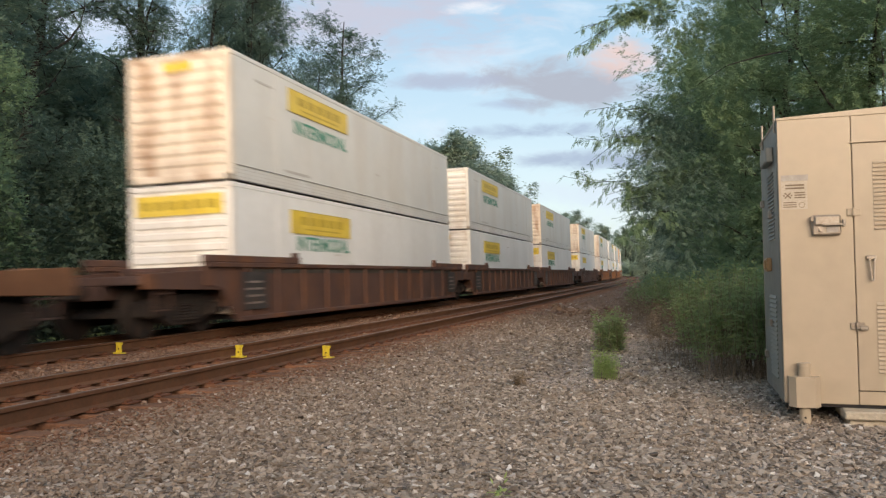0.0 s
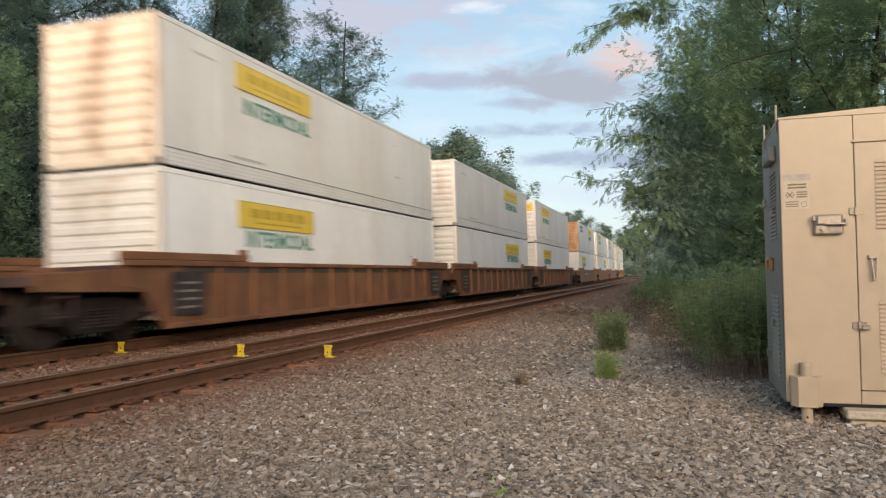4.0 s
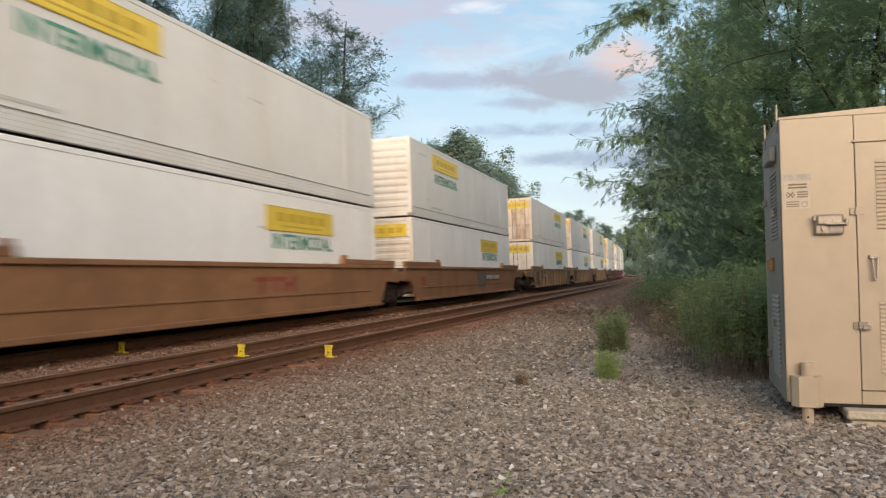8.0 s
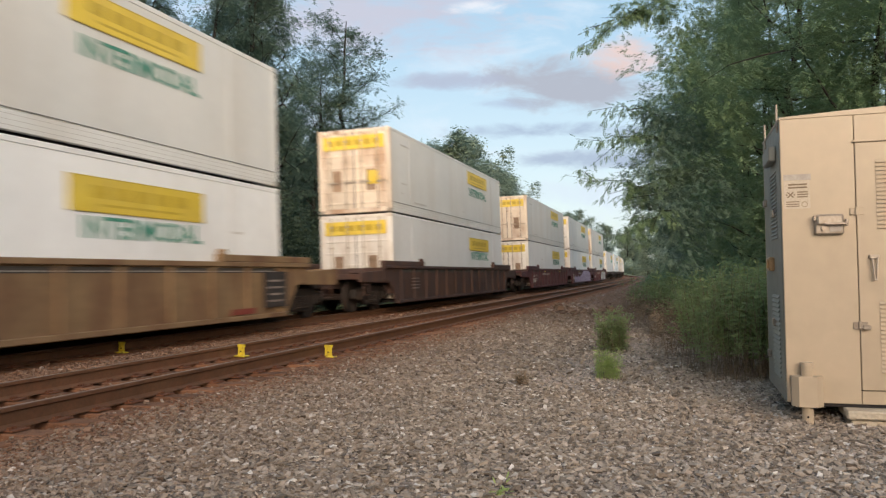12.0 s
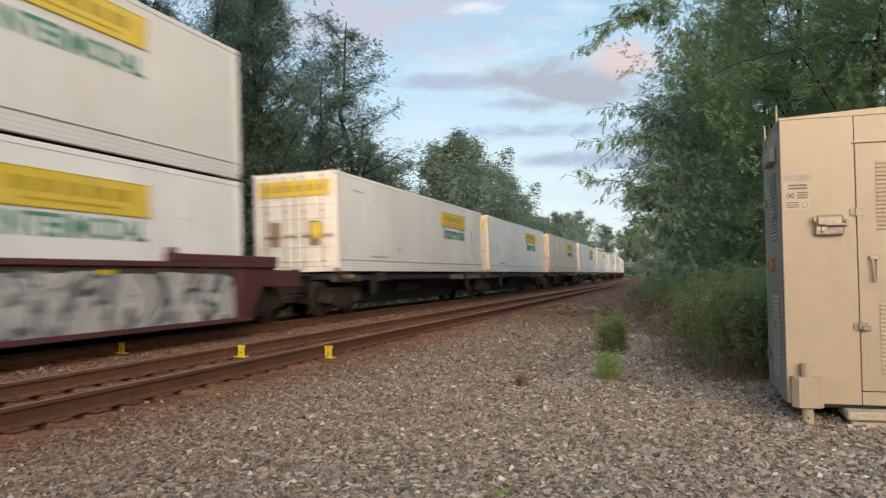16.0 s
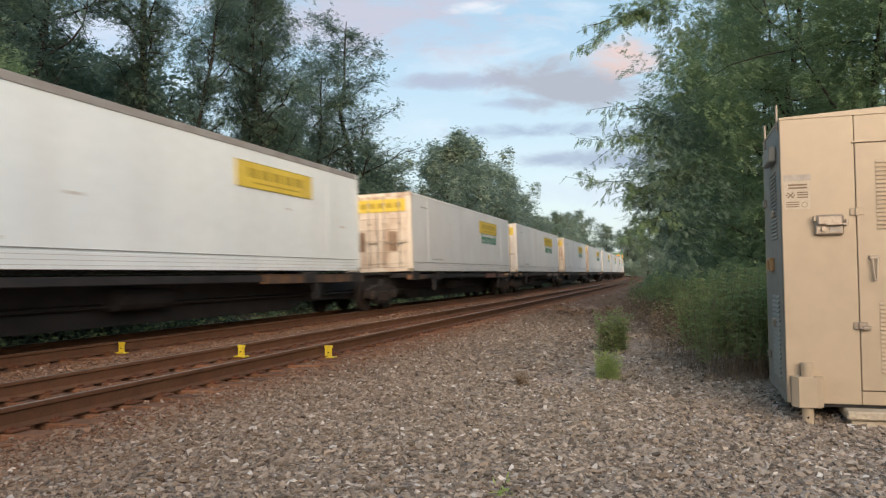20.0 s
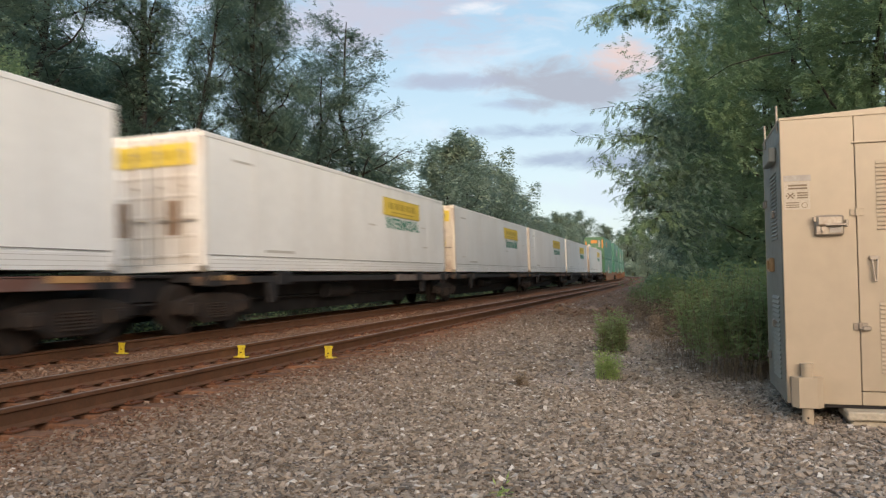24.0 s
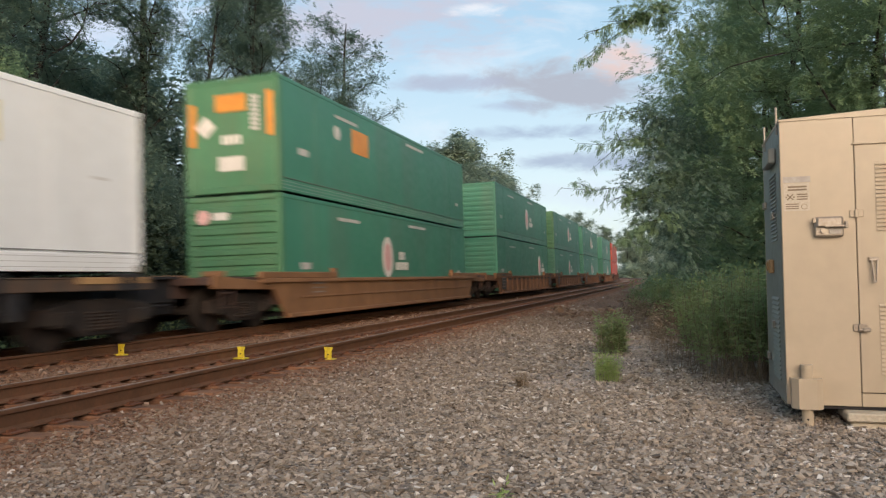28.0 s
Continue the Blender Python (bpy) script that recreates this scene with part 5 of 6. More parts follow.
def louvres(x0, x1, z0, z1, n, y=-0.004):
    """Pressed louvre slots in a door that faces -y."""
    bm = bmesh.new()
    step = (z1 - z0) / n
    for k in range(n):
        z = z0 + k * step
        vs = [bm.verts.new(c) for c in ((x0, y, z + step * 0.75), (x1, y, z + step * 0.75), (x1, y - 0.014, z + step * 0.15), (x0, y - 0.014, z + step * 0.15), (x0, y, z + step * 0.10), (x1, y, z + step * 0.10))]
        bm.faces.new((vs[0], vs[3], vs[2], vs[1])), bm.faces.new((vs[3], vs[4], vs[5], vs[2]))
        bm.faces.new((vs[0], vs[4], vs[3])), bm.faces.new((vs[1], vs[2], vs[5]))
    bmesh.ops.recalc_face_normals(bm, faces=bm.faces[:])
    return bm


def loop_handle(x0):
    """A knob with a narrow loop that hangs from it."""
    bm = boxes([(x0 + 0.078, x0 + 0.156, -0.034, -0.004, 1.158, 1.194)], 0.006)
    for a, b in ((0.098, 0.113), (0.140, 0.127)):
        rod((x0 + a, -0.040, 1.170), (x0 + b, -0.046, 0.985), 0.008, 8, bm=bm)
    rod((x0 + 0.110, -0.046, 0.985), (x0 + 0.130, -0.046, 0.985), 0.008, 8, bm=bm)
    return bm


def signal_case():
    c = thing("signal_case", "tan painted metal signal case with louvred doors on concrete blocks", "equipment cabinet", at=CASE_AT)
    tan = M["case"]
    part("core", box(0.03, CW - 0.03, 0.03, CD - 0.03, CB + 0.02, CT - 0.02), M["casein"], c, "dark gap behind the panels")
    part("front_panel", box(0.0, 0.5755, 0.0, 0.032, CB, CT, 0.004), tan, c)
    part("top_panel", box(0.580, CW, 0.0, 0.032, 2.160, CT, 0.004), tan, c)
    part("bottom_panel", box(0.580, CW, 0.0, 0.032, CB, 0.050, 0.004), tan, c)
    part("drip_edge", box(0.56, CW, -0.022, 0.0, 2.150, 2.166, 0.003), tan, c, "dark drip edge over the door")
    part("right_wall", box(CW - 0.03, CW, 0.03, CD, CB, CT, 0.005), tan, c)
    part("back_wall", box(0, CW - 0.03, CD - 0.03, CD, CB, CT, 0.005), tan, c)
    part("base_sill", box(0.02, CW - 0.02, 0.02, CD - 0.02, CB - 0.03, CB, 0.004), M["chassis"], c)
    part("roof", prism([(-0.006, CT), (CW + 0.006, CT), (CW + 0.006, CT + 0.02), (CW / 2, CT + 0.062), (-0.006, CT + 0.02)], -0.006, CD + 0.006, 0.003, "y"), tan, c)
    for x0, hang in ((0.581, 1), (1.162, -1)):
        d = part("door", box(x0, x0 + 0.574, -0.004, 0.028, 0.058, 2.150, 0.005), tan, c)
        for z0, z1 in ((1.41, 2.00), (0.205, 0.81)):
            lv = part("louvre_panel", louvres(x0 + 0.152, x0 + 0.44, z0, z1, 17), tan, d)
        if hang == 1:
            part("door_handle", loop_handle(x0), M["zinc"], d, "worn metal loop handle")
    for z, pad in ((1.565, False), (0.60, True)):
        part("hasp", boxes([(0.528, 0.576, -0.014, 0.0, z - 0.03, z + 0.03), (0.584, 0.636, -0.014, -0.004, z - 0.03, z + 0.03), (0.566, 0.594, -0.03, -0.014, z - 0.035, z + 0.035)], 0.004), tan if not pad else M["zinc"], c, "metal hasp across the door gap")
        if pad:
            p = part("padlock", box(0.590, 0.655, -0.058, -0.03, z - 0.032, z + 0.005, 0.008), M["zinc"], c, "weathered padlock")
            part("shackle", rod((0.568, -0.045, z - 0.015), (0.592, -0.045, z - 0.015), 0.008, 8), M["zinc"], p)
    # outlet cover on the fixed panel
    o = part("outlet_box", box(0.250, 0.475, -0.055, 0.0, 1.375, 1.545, 0.012), M["zinc"], c, "weathered grey outlet box")
    part("outlet_lid", box(0.262, 0.465, -0.085, -0.055, 1.452, 1.540, 0.014), M["zinc"], o)
    part("latch_bar", boxes([(0.325, 0.500, -0.100, -0.085, 1.452, 1.470), (0.236, 0.262, -0.070, -0.03, 1.49, 1.535), (0.478, 0.500, -0.100, -0.04, 1.440, 1.500)], 0.004), M["zinc"], o)
    part("knob", rod((0.315, -0.055, 1.425), (0.315, -0.080, 1.425), 0.022, 10), M["zinc"], o)
    part("window", box(0.36, 0.45, -0.062, -0.055, 1.395, 1.440, 0.003), M["greyband"], o)
    # notice: its small print cannot be read
    n = part("notice", box(0.022, 0.228, -0.003, 0.0, 1.605, 1.845), M["sticker"], c, "pale warning notice with unreadable print")
    part("notice_band", box(0.020, 0.236, -0.004, 0.0, 1.850, 1.902), M["greyband"], c, "grey speckled band")
    rows = [(0.055, 0.205, -0.005, -0.003, z, z + 0.014) for z in (1.806, 1.780)]
    rows += [(0.125, 0.210, -0.005, -0.003, z, z + 0.010) for z in (1.742, 1.722, 1.700)]
    rows += [(0.035, 0.140, -0.005, -0.003, z, z + 0.008) for z in (1.660, 1.640, 1.622)]
    part("print", boxes(rows), M["ink"], n)
    cross = bmesh.new()
    for a in (45, -45):
        add_box(cross, -0.034, 0.034, -0.005, -0.003, -0.005, 0.005, pose(0.072, 0, 1.725, 0, a, 0))
    for dx in (-0.03, 0.03):
        add_box(cross, 0.066 + dx, 0.078 + dx, -0.005, -0.003, 1.719, 1.731)
    part("cross_mark", cross, M["ink"], n)
    ring = bmesh.new()
    for k in range(16):
        add_box(ring, -0.005, 0.005, -0.005, -0.003, 0.020, 0.024, pose(0.182, 0, 1.640, 0, k * 22.5, 0))
    part("ring_mark", ring, M["ink"], n)
    # cable entry box with its pipe
    e = part("cable_box", prism([(0.030, 0.0), (0.030, -0.07), (0.078, -0.13), (0.226, -0.13), (0.274, -0.07), (0.274, 0.0)], 0, 1, 0), tan, c)
    e.data.transform(Matrix(((0, 1, 0, 0), (0, 0, 1, 0), (0.255, 0, 0, -0.080), (0, 0, 0, 1))))
    part("neck", rod((0.152, -0.062, 0.170), (0.152, -0.062, 0.262), 0.048, 16), tan, e)
    part("cap", rod((0.152, -0.062, 0.262), (0.152, -0.062, 0.290), 0.052, 16), tan, e)
    part("pipe", rod((0.150, -0.062, -0.30), (0.150, -0.062, -0.075), 0.046, 16), tan, e)
    part("pipe_hole", rod((0.145, -0.110, -0.165), (0.145, -0.105, -0.165), 0.009, 8), M["casein"], e)
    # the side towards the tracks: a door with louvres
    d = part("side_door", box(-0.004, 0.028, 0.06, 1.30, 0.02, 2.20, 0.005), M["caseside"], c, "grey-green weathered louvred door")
    turned = pose(0, 0, 0, 0, 0, -90)
    for z0, z1, y0, y1 in ((1.36, 1.99, 0.30, 0.72), (0.10, 0.86, 0.30, 0.80)):
        bm = louvres(-y1, -y0, z0, z1, 18)
        for v in bm.verts:
            v.co = turned @ v.co
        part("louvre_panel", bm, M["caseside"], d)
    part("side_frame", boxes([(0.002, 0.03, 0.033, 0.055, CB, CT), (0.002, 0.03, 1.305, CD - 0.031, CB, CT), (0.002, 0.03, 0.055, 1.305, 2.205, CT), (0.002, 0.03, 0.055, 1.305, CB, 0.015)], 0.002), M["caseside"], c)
    for y, z in ((0.50, 1.60), (0.62, 0.59), (1.15, 1.75), (1.1, 0.25)):
        part("side_hasp", box(-0.035, -0.004, y - 0.06, y + 0.06, z - 0.035, z + 0.035, 0.006), M["zinc"], d)
    # small reflector box in dull amber, no lamp
    part("side_latch", boxes([(-0.05, -0.004, 0.60, 0.80, 1.07, 1.20), (-0.065, -0.05, 0.64, 0.76, 1.09, 1.18)], 0.01), M["amber"], d, "amber side lamp lens")
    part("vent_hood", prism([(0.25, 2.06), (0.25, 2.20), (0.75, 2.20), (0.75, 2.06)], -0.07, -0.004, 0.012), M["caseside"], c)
    for y in (0.14, 1.12):
        part("roof_pin", rod((-0.005, y, 2.30), (-0.005, y, 2.545), 0.010, 8), M["zinc"], c)
    return c


signal_case()
for x in (0.47, 1.20):
    b = thing("concrete_block", "pale concrete block under the signal case", "block", "blocks under the case", at=CASE_AT)
    part("block", box(x, x + 0.52, -0.12, 0.25, -0.30, -0.165, 0.015), M["concrete"], b)
    part("cap", box(x - 0.035, x + 0.54, -0.16, 0.25, -0.165, -0.092, 0.012), M["concrete"], b)
for x in (0.1, 1.2):
    b = thing("concrete_block", "pale concrete block under the back of the signal case", "block", "blocks under the case", at=CASE_AT)
    part("block", box(x, x + 0.45, CD - 0.4, CD - 0.05, -0.30, -0.092, 0.015), M["concrete"], b)

# ---- yellow rail markers ----
for k, (x, y, z) in enumerate(((-1.81, 11.95, -0.18), (-3.27, 12.33, -0.185), (-5.61, 13.31, -0.195))):
    mk = thing("rail_marker", "small bright yellow metal marker clamped beside a rail", "marker", "yellow rail markers", at=pose(x, y, z, 0, 0, -HEAD - 6))
    part("upright", prism([(-0.082, 0.0), (0.075, 0.0), (0.058, 0.035), (0.056, 0.145), (0.074, 0.155), (0.076, 0.192), (-0.072, 0.192), (-0.074, 0.155), (-0.062, 0.145), (-0.066, 0.035)], 0.0, 0.02, 0.003, "y"), M["marker"], mk)
    part("foot", boxes([(-0.085, 0.14, -0.09, 0.03, 0.0, 0.022)], 0.004), M["marker"], mk)
    part("bolt", rod((0.0, 0.0, 0.08), (0.0, -0.012, 0.08), 0.011, 8), M["casein"], mk, "dark bolt hole")


# ---- vegetation ----
def unit(v):
    return v / np.maximum(np.linalg.norm(v, axis=-1, keepdims=True), 1e-9)


def leaf_mesh(name, pos, axis, size, pairs, rng, material, slim=0.28, spread=0.55, lobe=0.0, sides=4):
    """Compound leaves: pairs of small pointed leaflets along a stalk, and one at its tip."""
    n = len(pos)
    axis = unit(axis)
    side = unit(np.cross(axis, rng.normal(size=(n, 3)) * 0.15 + np.array([0, 0, 1.0])))
    up = np.cross(side, axis)
    quads = []
    L = size[:, None]
    lobes = [(j, s) for j in range(pairs) for s in (-1, 1)] + [(pairs, 0)]
    for j, s in lobes:
        base = pos + axis * L * (0.12 + 0.8 * j / max(pairs, 1))
        sag = rng.uniform(-0.30, 0.05, (n, 1))
        way = unit(axis * (spread if s else 1.0) + side * s + up * sag)
        ll = L * (lobe or (0.42 if pairs > 1 else 0.9)) * rng.uniform(0.8, 1.2, (n, 1)) * (1.0 - 0.35 * abs(j / max(pairs, 1) - 0.4))
        wide = unit(np.cross(way, up + 0.22 * rng.normal(size=(n, 3)))) * ll * slim
        mid = base + way * ll * 0.45
        if sides == 3:
            quads.append(np.stack([base + wide * 1.1, base + way * ll, base - wide * 1.1 + way * ll * 0.25], 1))
        else:
            quads.append(np.stack([base, mid + wide, base + way * ll, mid - wide], 1))
    v = np.stack(quads, 1).reshape(-1, 3)
    f = np.arange(len(v)).reshape(-1, sides)
    return raw_mesh(name, v, f, material)


def tubes(name, segs, material, n=6):
    a = np.array([s[0] for s in segs]); b = np.array([s[1] for s in segs])
    ra = np.array([s[2] for s in segs]); rb = np.array([s[3] for s in segs])
    w = unit(b - a)
    u = unit(np.cross(w, np.array([0.3, 0.9, 0.31])))
    q = np.cross(w, u)
    ang = np.arange(n) * math.tau / n
    ring = u[:, None] * np.cos(ang)[None, :, None] + q[:, None] * np.sin(ang)[None, :, None]
    v = np.stack([a[:, None] + ring * ra[:, None, None], b[:, None] + ring * rb[:, None, None]], 1).reshape(-1, 3)
    k = np.arange(len(segs))[:, None] * 2 * n
    i = np.arange(n)[None]
    j = (i + 1) % n
    f = np.stack([k + i, k + j, k + n + j, k + n + i], -1).reshape(-1, 4)
    return raw_mesh(name, v, f, material, True)


def grow(seed, height, reach, base=0.2, limbs=22, leaves=6000, leaf=0.3, pairs=4, droop=0.5, rise=0.5, trunk=0.2, taper=0.75, clump=0.22, fine=1, cone=False, ivy=0.0):
    """The wood of a tree (tapered segments) and its leaves."""
    rng = np.random.default_rng(seed)
    segs, twigs = [], []
    p = np.zeros(3)
    trunk_pts = [p]
    for k in range(9):
        p = p + np.array([rng.normal() * 0.03 * height / 9 * 3, rng.normal() * 0.03 * height / 9 * 3, height * 0.95 / 9])
        trunk_pts.append(p)
    rad = lambda h: trunk * max(0.06, 1 - taper * h / height - 0.2 * (h / height) ** 2)
    for a, b in zip(trunk_pts, trunk_pts[1:]):
        segs.append((a, b, rad(a[2]), rad(b[2])))
    tp = np.array(trunk_pts)

    def shoot(start, way, length, r, steps, depth):
        pts = [start]
        d = way
        for k in range(steps):
            d = unit(d + rng.normal(size=3) * 0.22 + np.array([0, 0, 0.10 if depth == 0 else -0.05 * droop]))
            pts.append(pts[-1] + d * length / steps)
            if depth <= fine:
                segs.append((pts[-2], pts[-1], r * (1 - 0.8 * k / steps), r * (1 - 0.8 * (k + 1) / steps)))
        for k in range(1, steps + 1):
            if depth < 2:
                for _ in range(2 if depth == 0 else 2):
                    turn = unit(d * 0.7 + unit(rng.normal(size=3) * np.array([1, 1, 0.6])) * 0.9)
                    shoot(pts[k], turn, length * (0.42 if depth == 0 else 0.5) * rng.uniform(0.6, 1.1), r * 0.4, 3 if depth == 0 else 2, depth + 1)
            if depth >= 1:
                twigs.append((pts[k - 1], pts[k]))

    for i in range(limbs):
        f = base + (0.97 - base) * (i + rng.uniform(0, 0.8)) / limbs
        z = f * height * 0.95
        q = np.array([np.interp(z, tp[:, 2], tp[:, 0]), np.interp(z, tp[:, 2], tp[:, 1]), z])
        az = i * 2.4 + rng.normal() * 0.5
        g = (f - base) / (1 - base)
        ln = reach * (0.55 + 0.75 * g) * rng.uniform(0.75, 1.15) if g < 0.5 else reach * (1.25 - 0.75 * (g - 0.5) * 2) * rng.uniform(0.7, 1.1)
        if cone:
            ln = reach * (1.2 - 0.70 * g) * rng.uniform(0.75, 1.15)
        el = rise * (0.4 + 1.1 * g) + rng.normal() * 0.15
        shoot(q, np.array([math.cos(az) * math.cos(el), math.sin(az) * math.cos(el), math.sin(el)]), ln * 0.8, rad(z) * 0.45, 5, 0)
    A = np.array([t[0] for t in twigs]); B = np.array([t[1] for t in twigs])
    pick = rng.integers(0, len(A), leaves)
    t = rng.uniform(0, 1, (leaves, 1))
    way = unit(B - A)[pick]
    pos = A[pick] * (1 - t) + B[pick] * t + rng.normal(size=(leaves, 3)) * clump * np.array([1, 1, 0.6])
    climb = int(leaves * ivy)
    if climb:
        h = rng.uniform(0.05, 0.85, climb) * height * 0.95
        a = rng.uniform(0, math.tau, climb)
        r = trunk + np.abs(rng.normal(size=climb)) * 0.55
        pos[:climb] = np.stack([np.interp(h, tp[:, 2], tp[:, 0]) + np.cos(a) * r, np.interp(h, tp[:, 2], tp[:, 1]) + np.sin(a) * r, h], 1)
    flat = unit(np.cross(way, np.array([0, 0, 1.0])) + 1e-6) * rng.choice([-1.0, 1.0], (leaves, 1))
    axis = way * 0.55 + flat * 0.75 + unit(rng.normal(size=(leaves, 3))) * 0.4 + np.array([0, 0, -droop])
    return segs, pos, axis, leaf * rng.uniform(0.7, 1.25, leaves), pairs, rng


def tree(label, mat, group, m, **kw):
    segs, pos, axis, size, pairs, rng = grow(**kw)
    t = thing("tree", label, "tree", group)
    part("trunk", tubes("trunk", segs, M["bark"], 5), M["bark"], t, "dark trunk and limbs")
    part("crown", leaf_mesh("crown", pos, axis, size, pairs, rng, M[mat], 0.32, 0.5, 0.30 if pairs > 2 else 0, sides=3), M[mat], t, "feathery leaves in loose clumps")
    t.matrix_basis = m
    return t


def stand(x, y, z, turn, size, tall=1.0):
    return pose(x, y, z, 0, 0, turn) @ Matrix.Diagonal((size, size, size * tall, 1))


# the tall wood behind the far track
DARK = "tall dark locust tree with open feathery crown behind the tracks"
LEFT = "trees behind the far track"
rngv = random.Random(3)


def beside(s, left, sink=-0.55):
    x, y, _ = line(s, left)
    return float(x), float(y), sink


left_kinds = [
    dict(seed=11, ivy=0.13, height=18, reach=4.4, base=0.22, limbs=26, leaves=19000, leaf=0.30, pairs=3, droop=0.30, trunk=0.26),
    dict(seed=12, ivy=0.13, height=20, reach=3.6, base=0.16, limbs=28, leaves=18000, leaf=0.30, pairs=3, droop=0.26, trunk=0.28, rise=0.7),
    dict(seed=13, ivy=0.13, height=16, reach=4.8, base=0.18, limbs=24, leaves=18000, leaf=0.30, pairs=3, droop=0.34, trunk=0.24),
    dict(seed=14, height=17, reach=3.7, base=0.14, limbs=40, leaves=10500, leaf=0.28, pairs=3, droop=0.15, trunk=0.22, rise=0.24, cone=True, clump=0.17),
]
LEFT_AT = ((0, 23, 15.5, 1.0, 1.05, 0), (1, 29, 15, 1.0, 1.1, 0), (2, 27, 21, 1.0, 0.9, 0), (0, 40.3, 16, 1.1, 1.08, 0), (3, 51.5, 15.5, 1.4, 0.87, 0), (0, 47.5, 17, 0.9, 0.95, 0), (1, 34, 19, 0.7, 1.35, 13), (2, 45, 20, 0.95, 0.95, 0), (2, 18, 14, 0.95, 1.0, 0), (2, 24, 22, 1.1, 1.0, 0), (0, 41.5, 18.2, 1.0, 1.0, 0), (2, 43.2, 16.3, 0.8, 1.0, 0))
models = {}
for k, s, off, size, tall, tilt in LEFT_AT:
    m = stand(*beside(s, off), rngv.uniform(0, 360), size, tall)
    if tilt:
        m = pose(*beside(s, off), 0, tilt, 0) @ stand(0, 0, 0, 40, size, tall)
    if k not in models:
        models[k] = tree(DARK, "leaf_far", LEFT, m, **left_kinds[k])
    else:
        copy_thing(models[k], m)

# lower, paler trees further along on the left, and the far bend
mid_kinds = [
    dict(seed=21, height=14, reach=4.6, base=0.1, limbs=22, leaves=7500, leaf=0.38, pairs=1, droop=0.25, trunk=0.22, clump=0.35),
    dict(seed=22, height=12.5, reach=5.0, base=0.06, limbs=22, leaves=7500, leaf=0.38, pairs=1, droop=0.25, trunk=0.2, clump=0.35),
]
MID = "rounded grey-green tree beside the distant track"
MID_AT = ((0, 72, 15, 1.05), (1, 66, 19, 1.0), (0, 80, 15.5, 1.12), (1, 88, 15, 1.1), (0, 98, 15, 1.0), (1, 110, 15.5, 0.95), (0, 124, 15, 0.76), (1, 140, 15.5, 0.86), (0, 158, 16, 0.95), (0, 172, 15, 1.02), (1, 188, 13.5, 1.22),
          (1, 178, 16, 0.95), (0, 200, 17, 0.95), (1, 225, 17, 0.95), (0, 255, 18, 1.0), (1, 60, 24, 1.1))
mids = {}
for k, s, off, size in MID_AT:
    m = stand(*beside(s, off), rngv.uniform(0, 360), size)
    if k not in mids:
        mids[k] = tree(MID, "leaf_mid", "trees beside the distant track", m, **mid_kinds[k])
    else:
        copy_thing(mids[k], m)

# the dense trees on the near side
right_kinds = [
    dict(seed=31, height=12, reach=4.3, base=0.06, limbs=30, leaves=27000, leaf=0.22, pairs=3, droop=0.34, trunk=0.11, rise=0.35, clump=0.10, fine=0),
    dict(seed=32, height=13, reach=4.0, base=0.05, limbs=30, leaves=27000, leaf=0.22, pairs=3, droop=0.36, trunk=0.12, rise=0.4, clump=0.10, fine=0),
]
NEARTREE = "dense green locust tree with drooping feathery branches"
RIGHT_AT = ((0, 7.4, 13.2, 20, 0.95), (1, 8.3, 17.6, 140, 1.0), (0, 9.7, 22.5, 250, 1.0), (1, 10.9, 27.5, 60, 0.9), (0, 12.4, 34.5, 170, 0.95), (1, 15.2, 43, 300, 0.9))
rights = {}
for k, x, y, turn_, size in RIGHT_AT:
    m = stand(x, y, GROUND - 0.1, turn_, size)
    if k not in rights:
        rights[k] = tree(NEARTREE, "leaf_near", "trees on the near side", m, **right_kinds[k])
    else:
        copy_thing(rights[k], m)
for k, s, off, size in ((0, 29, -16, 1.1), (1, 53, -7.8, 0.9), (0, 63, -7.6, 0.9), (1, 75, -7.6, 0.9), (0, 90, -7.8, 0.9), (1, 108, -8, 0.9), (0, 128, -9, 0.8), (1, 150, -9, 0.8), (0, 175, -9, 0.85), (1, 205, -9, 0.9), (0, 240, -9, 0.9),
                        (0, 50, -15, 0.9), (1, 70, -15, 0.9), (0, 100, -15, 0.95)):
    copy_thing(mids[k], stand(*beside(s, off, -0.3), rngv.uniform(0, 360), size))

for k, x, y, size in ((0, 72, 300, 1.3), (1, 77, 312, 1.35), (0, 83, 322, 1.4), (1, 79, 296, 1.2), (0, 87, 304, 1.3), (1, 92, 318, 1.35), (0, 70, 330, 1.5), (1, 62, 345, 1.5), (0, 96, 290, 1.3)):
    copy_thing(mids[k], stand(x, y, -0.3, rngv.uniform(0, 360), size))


# loose sprays at the edge of the near trees, which stir in the wind
sways = []


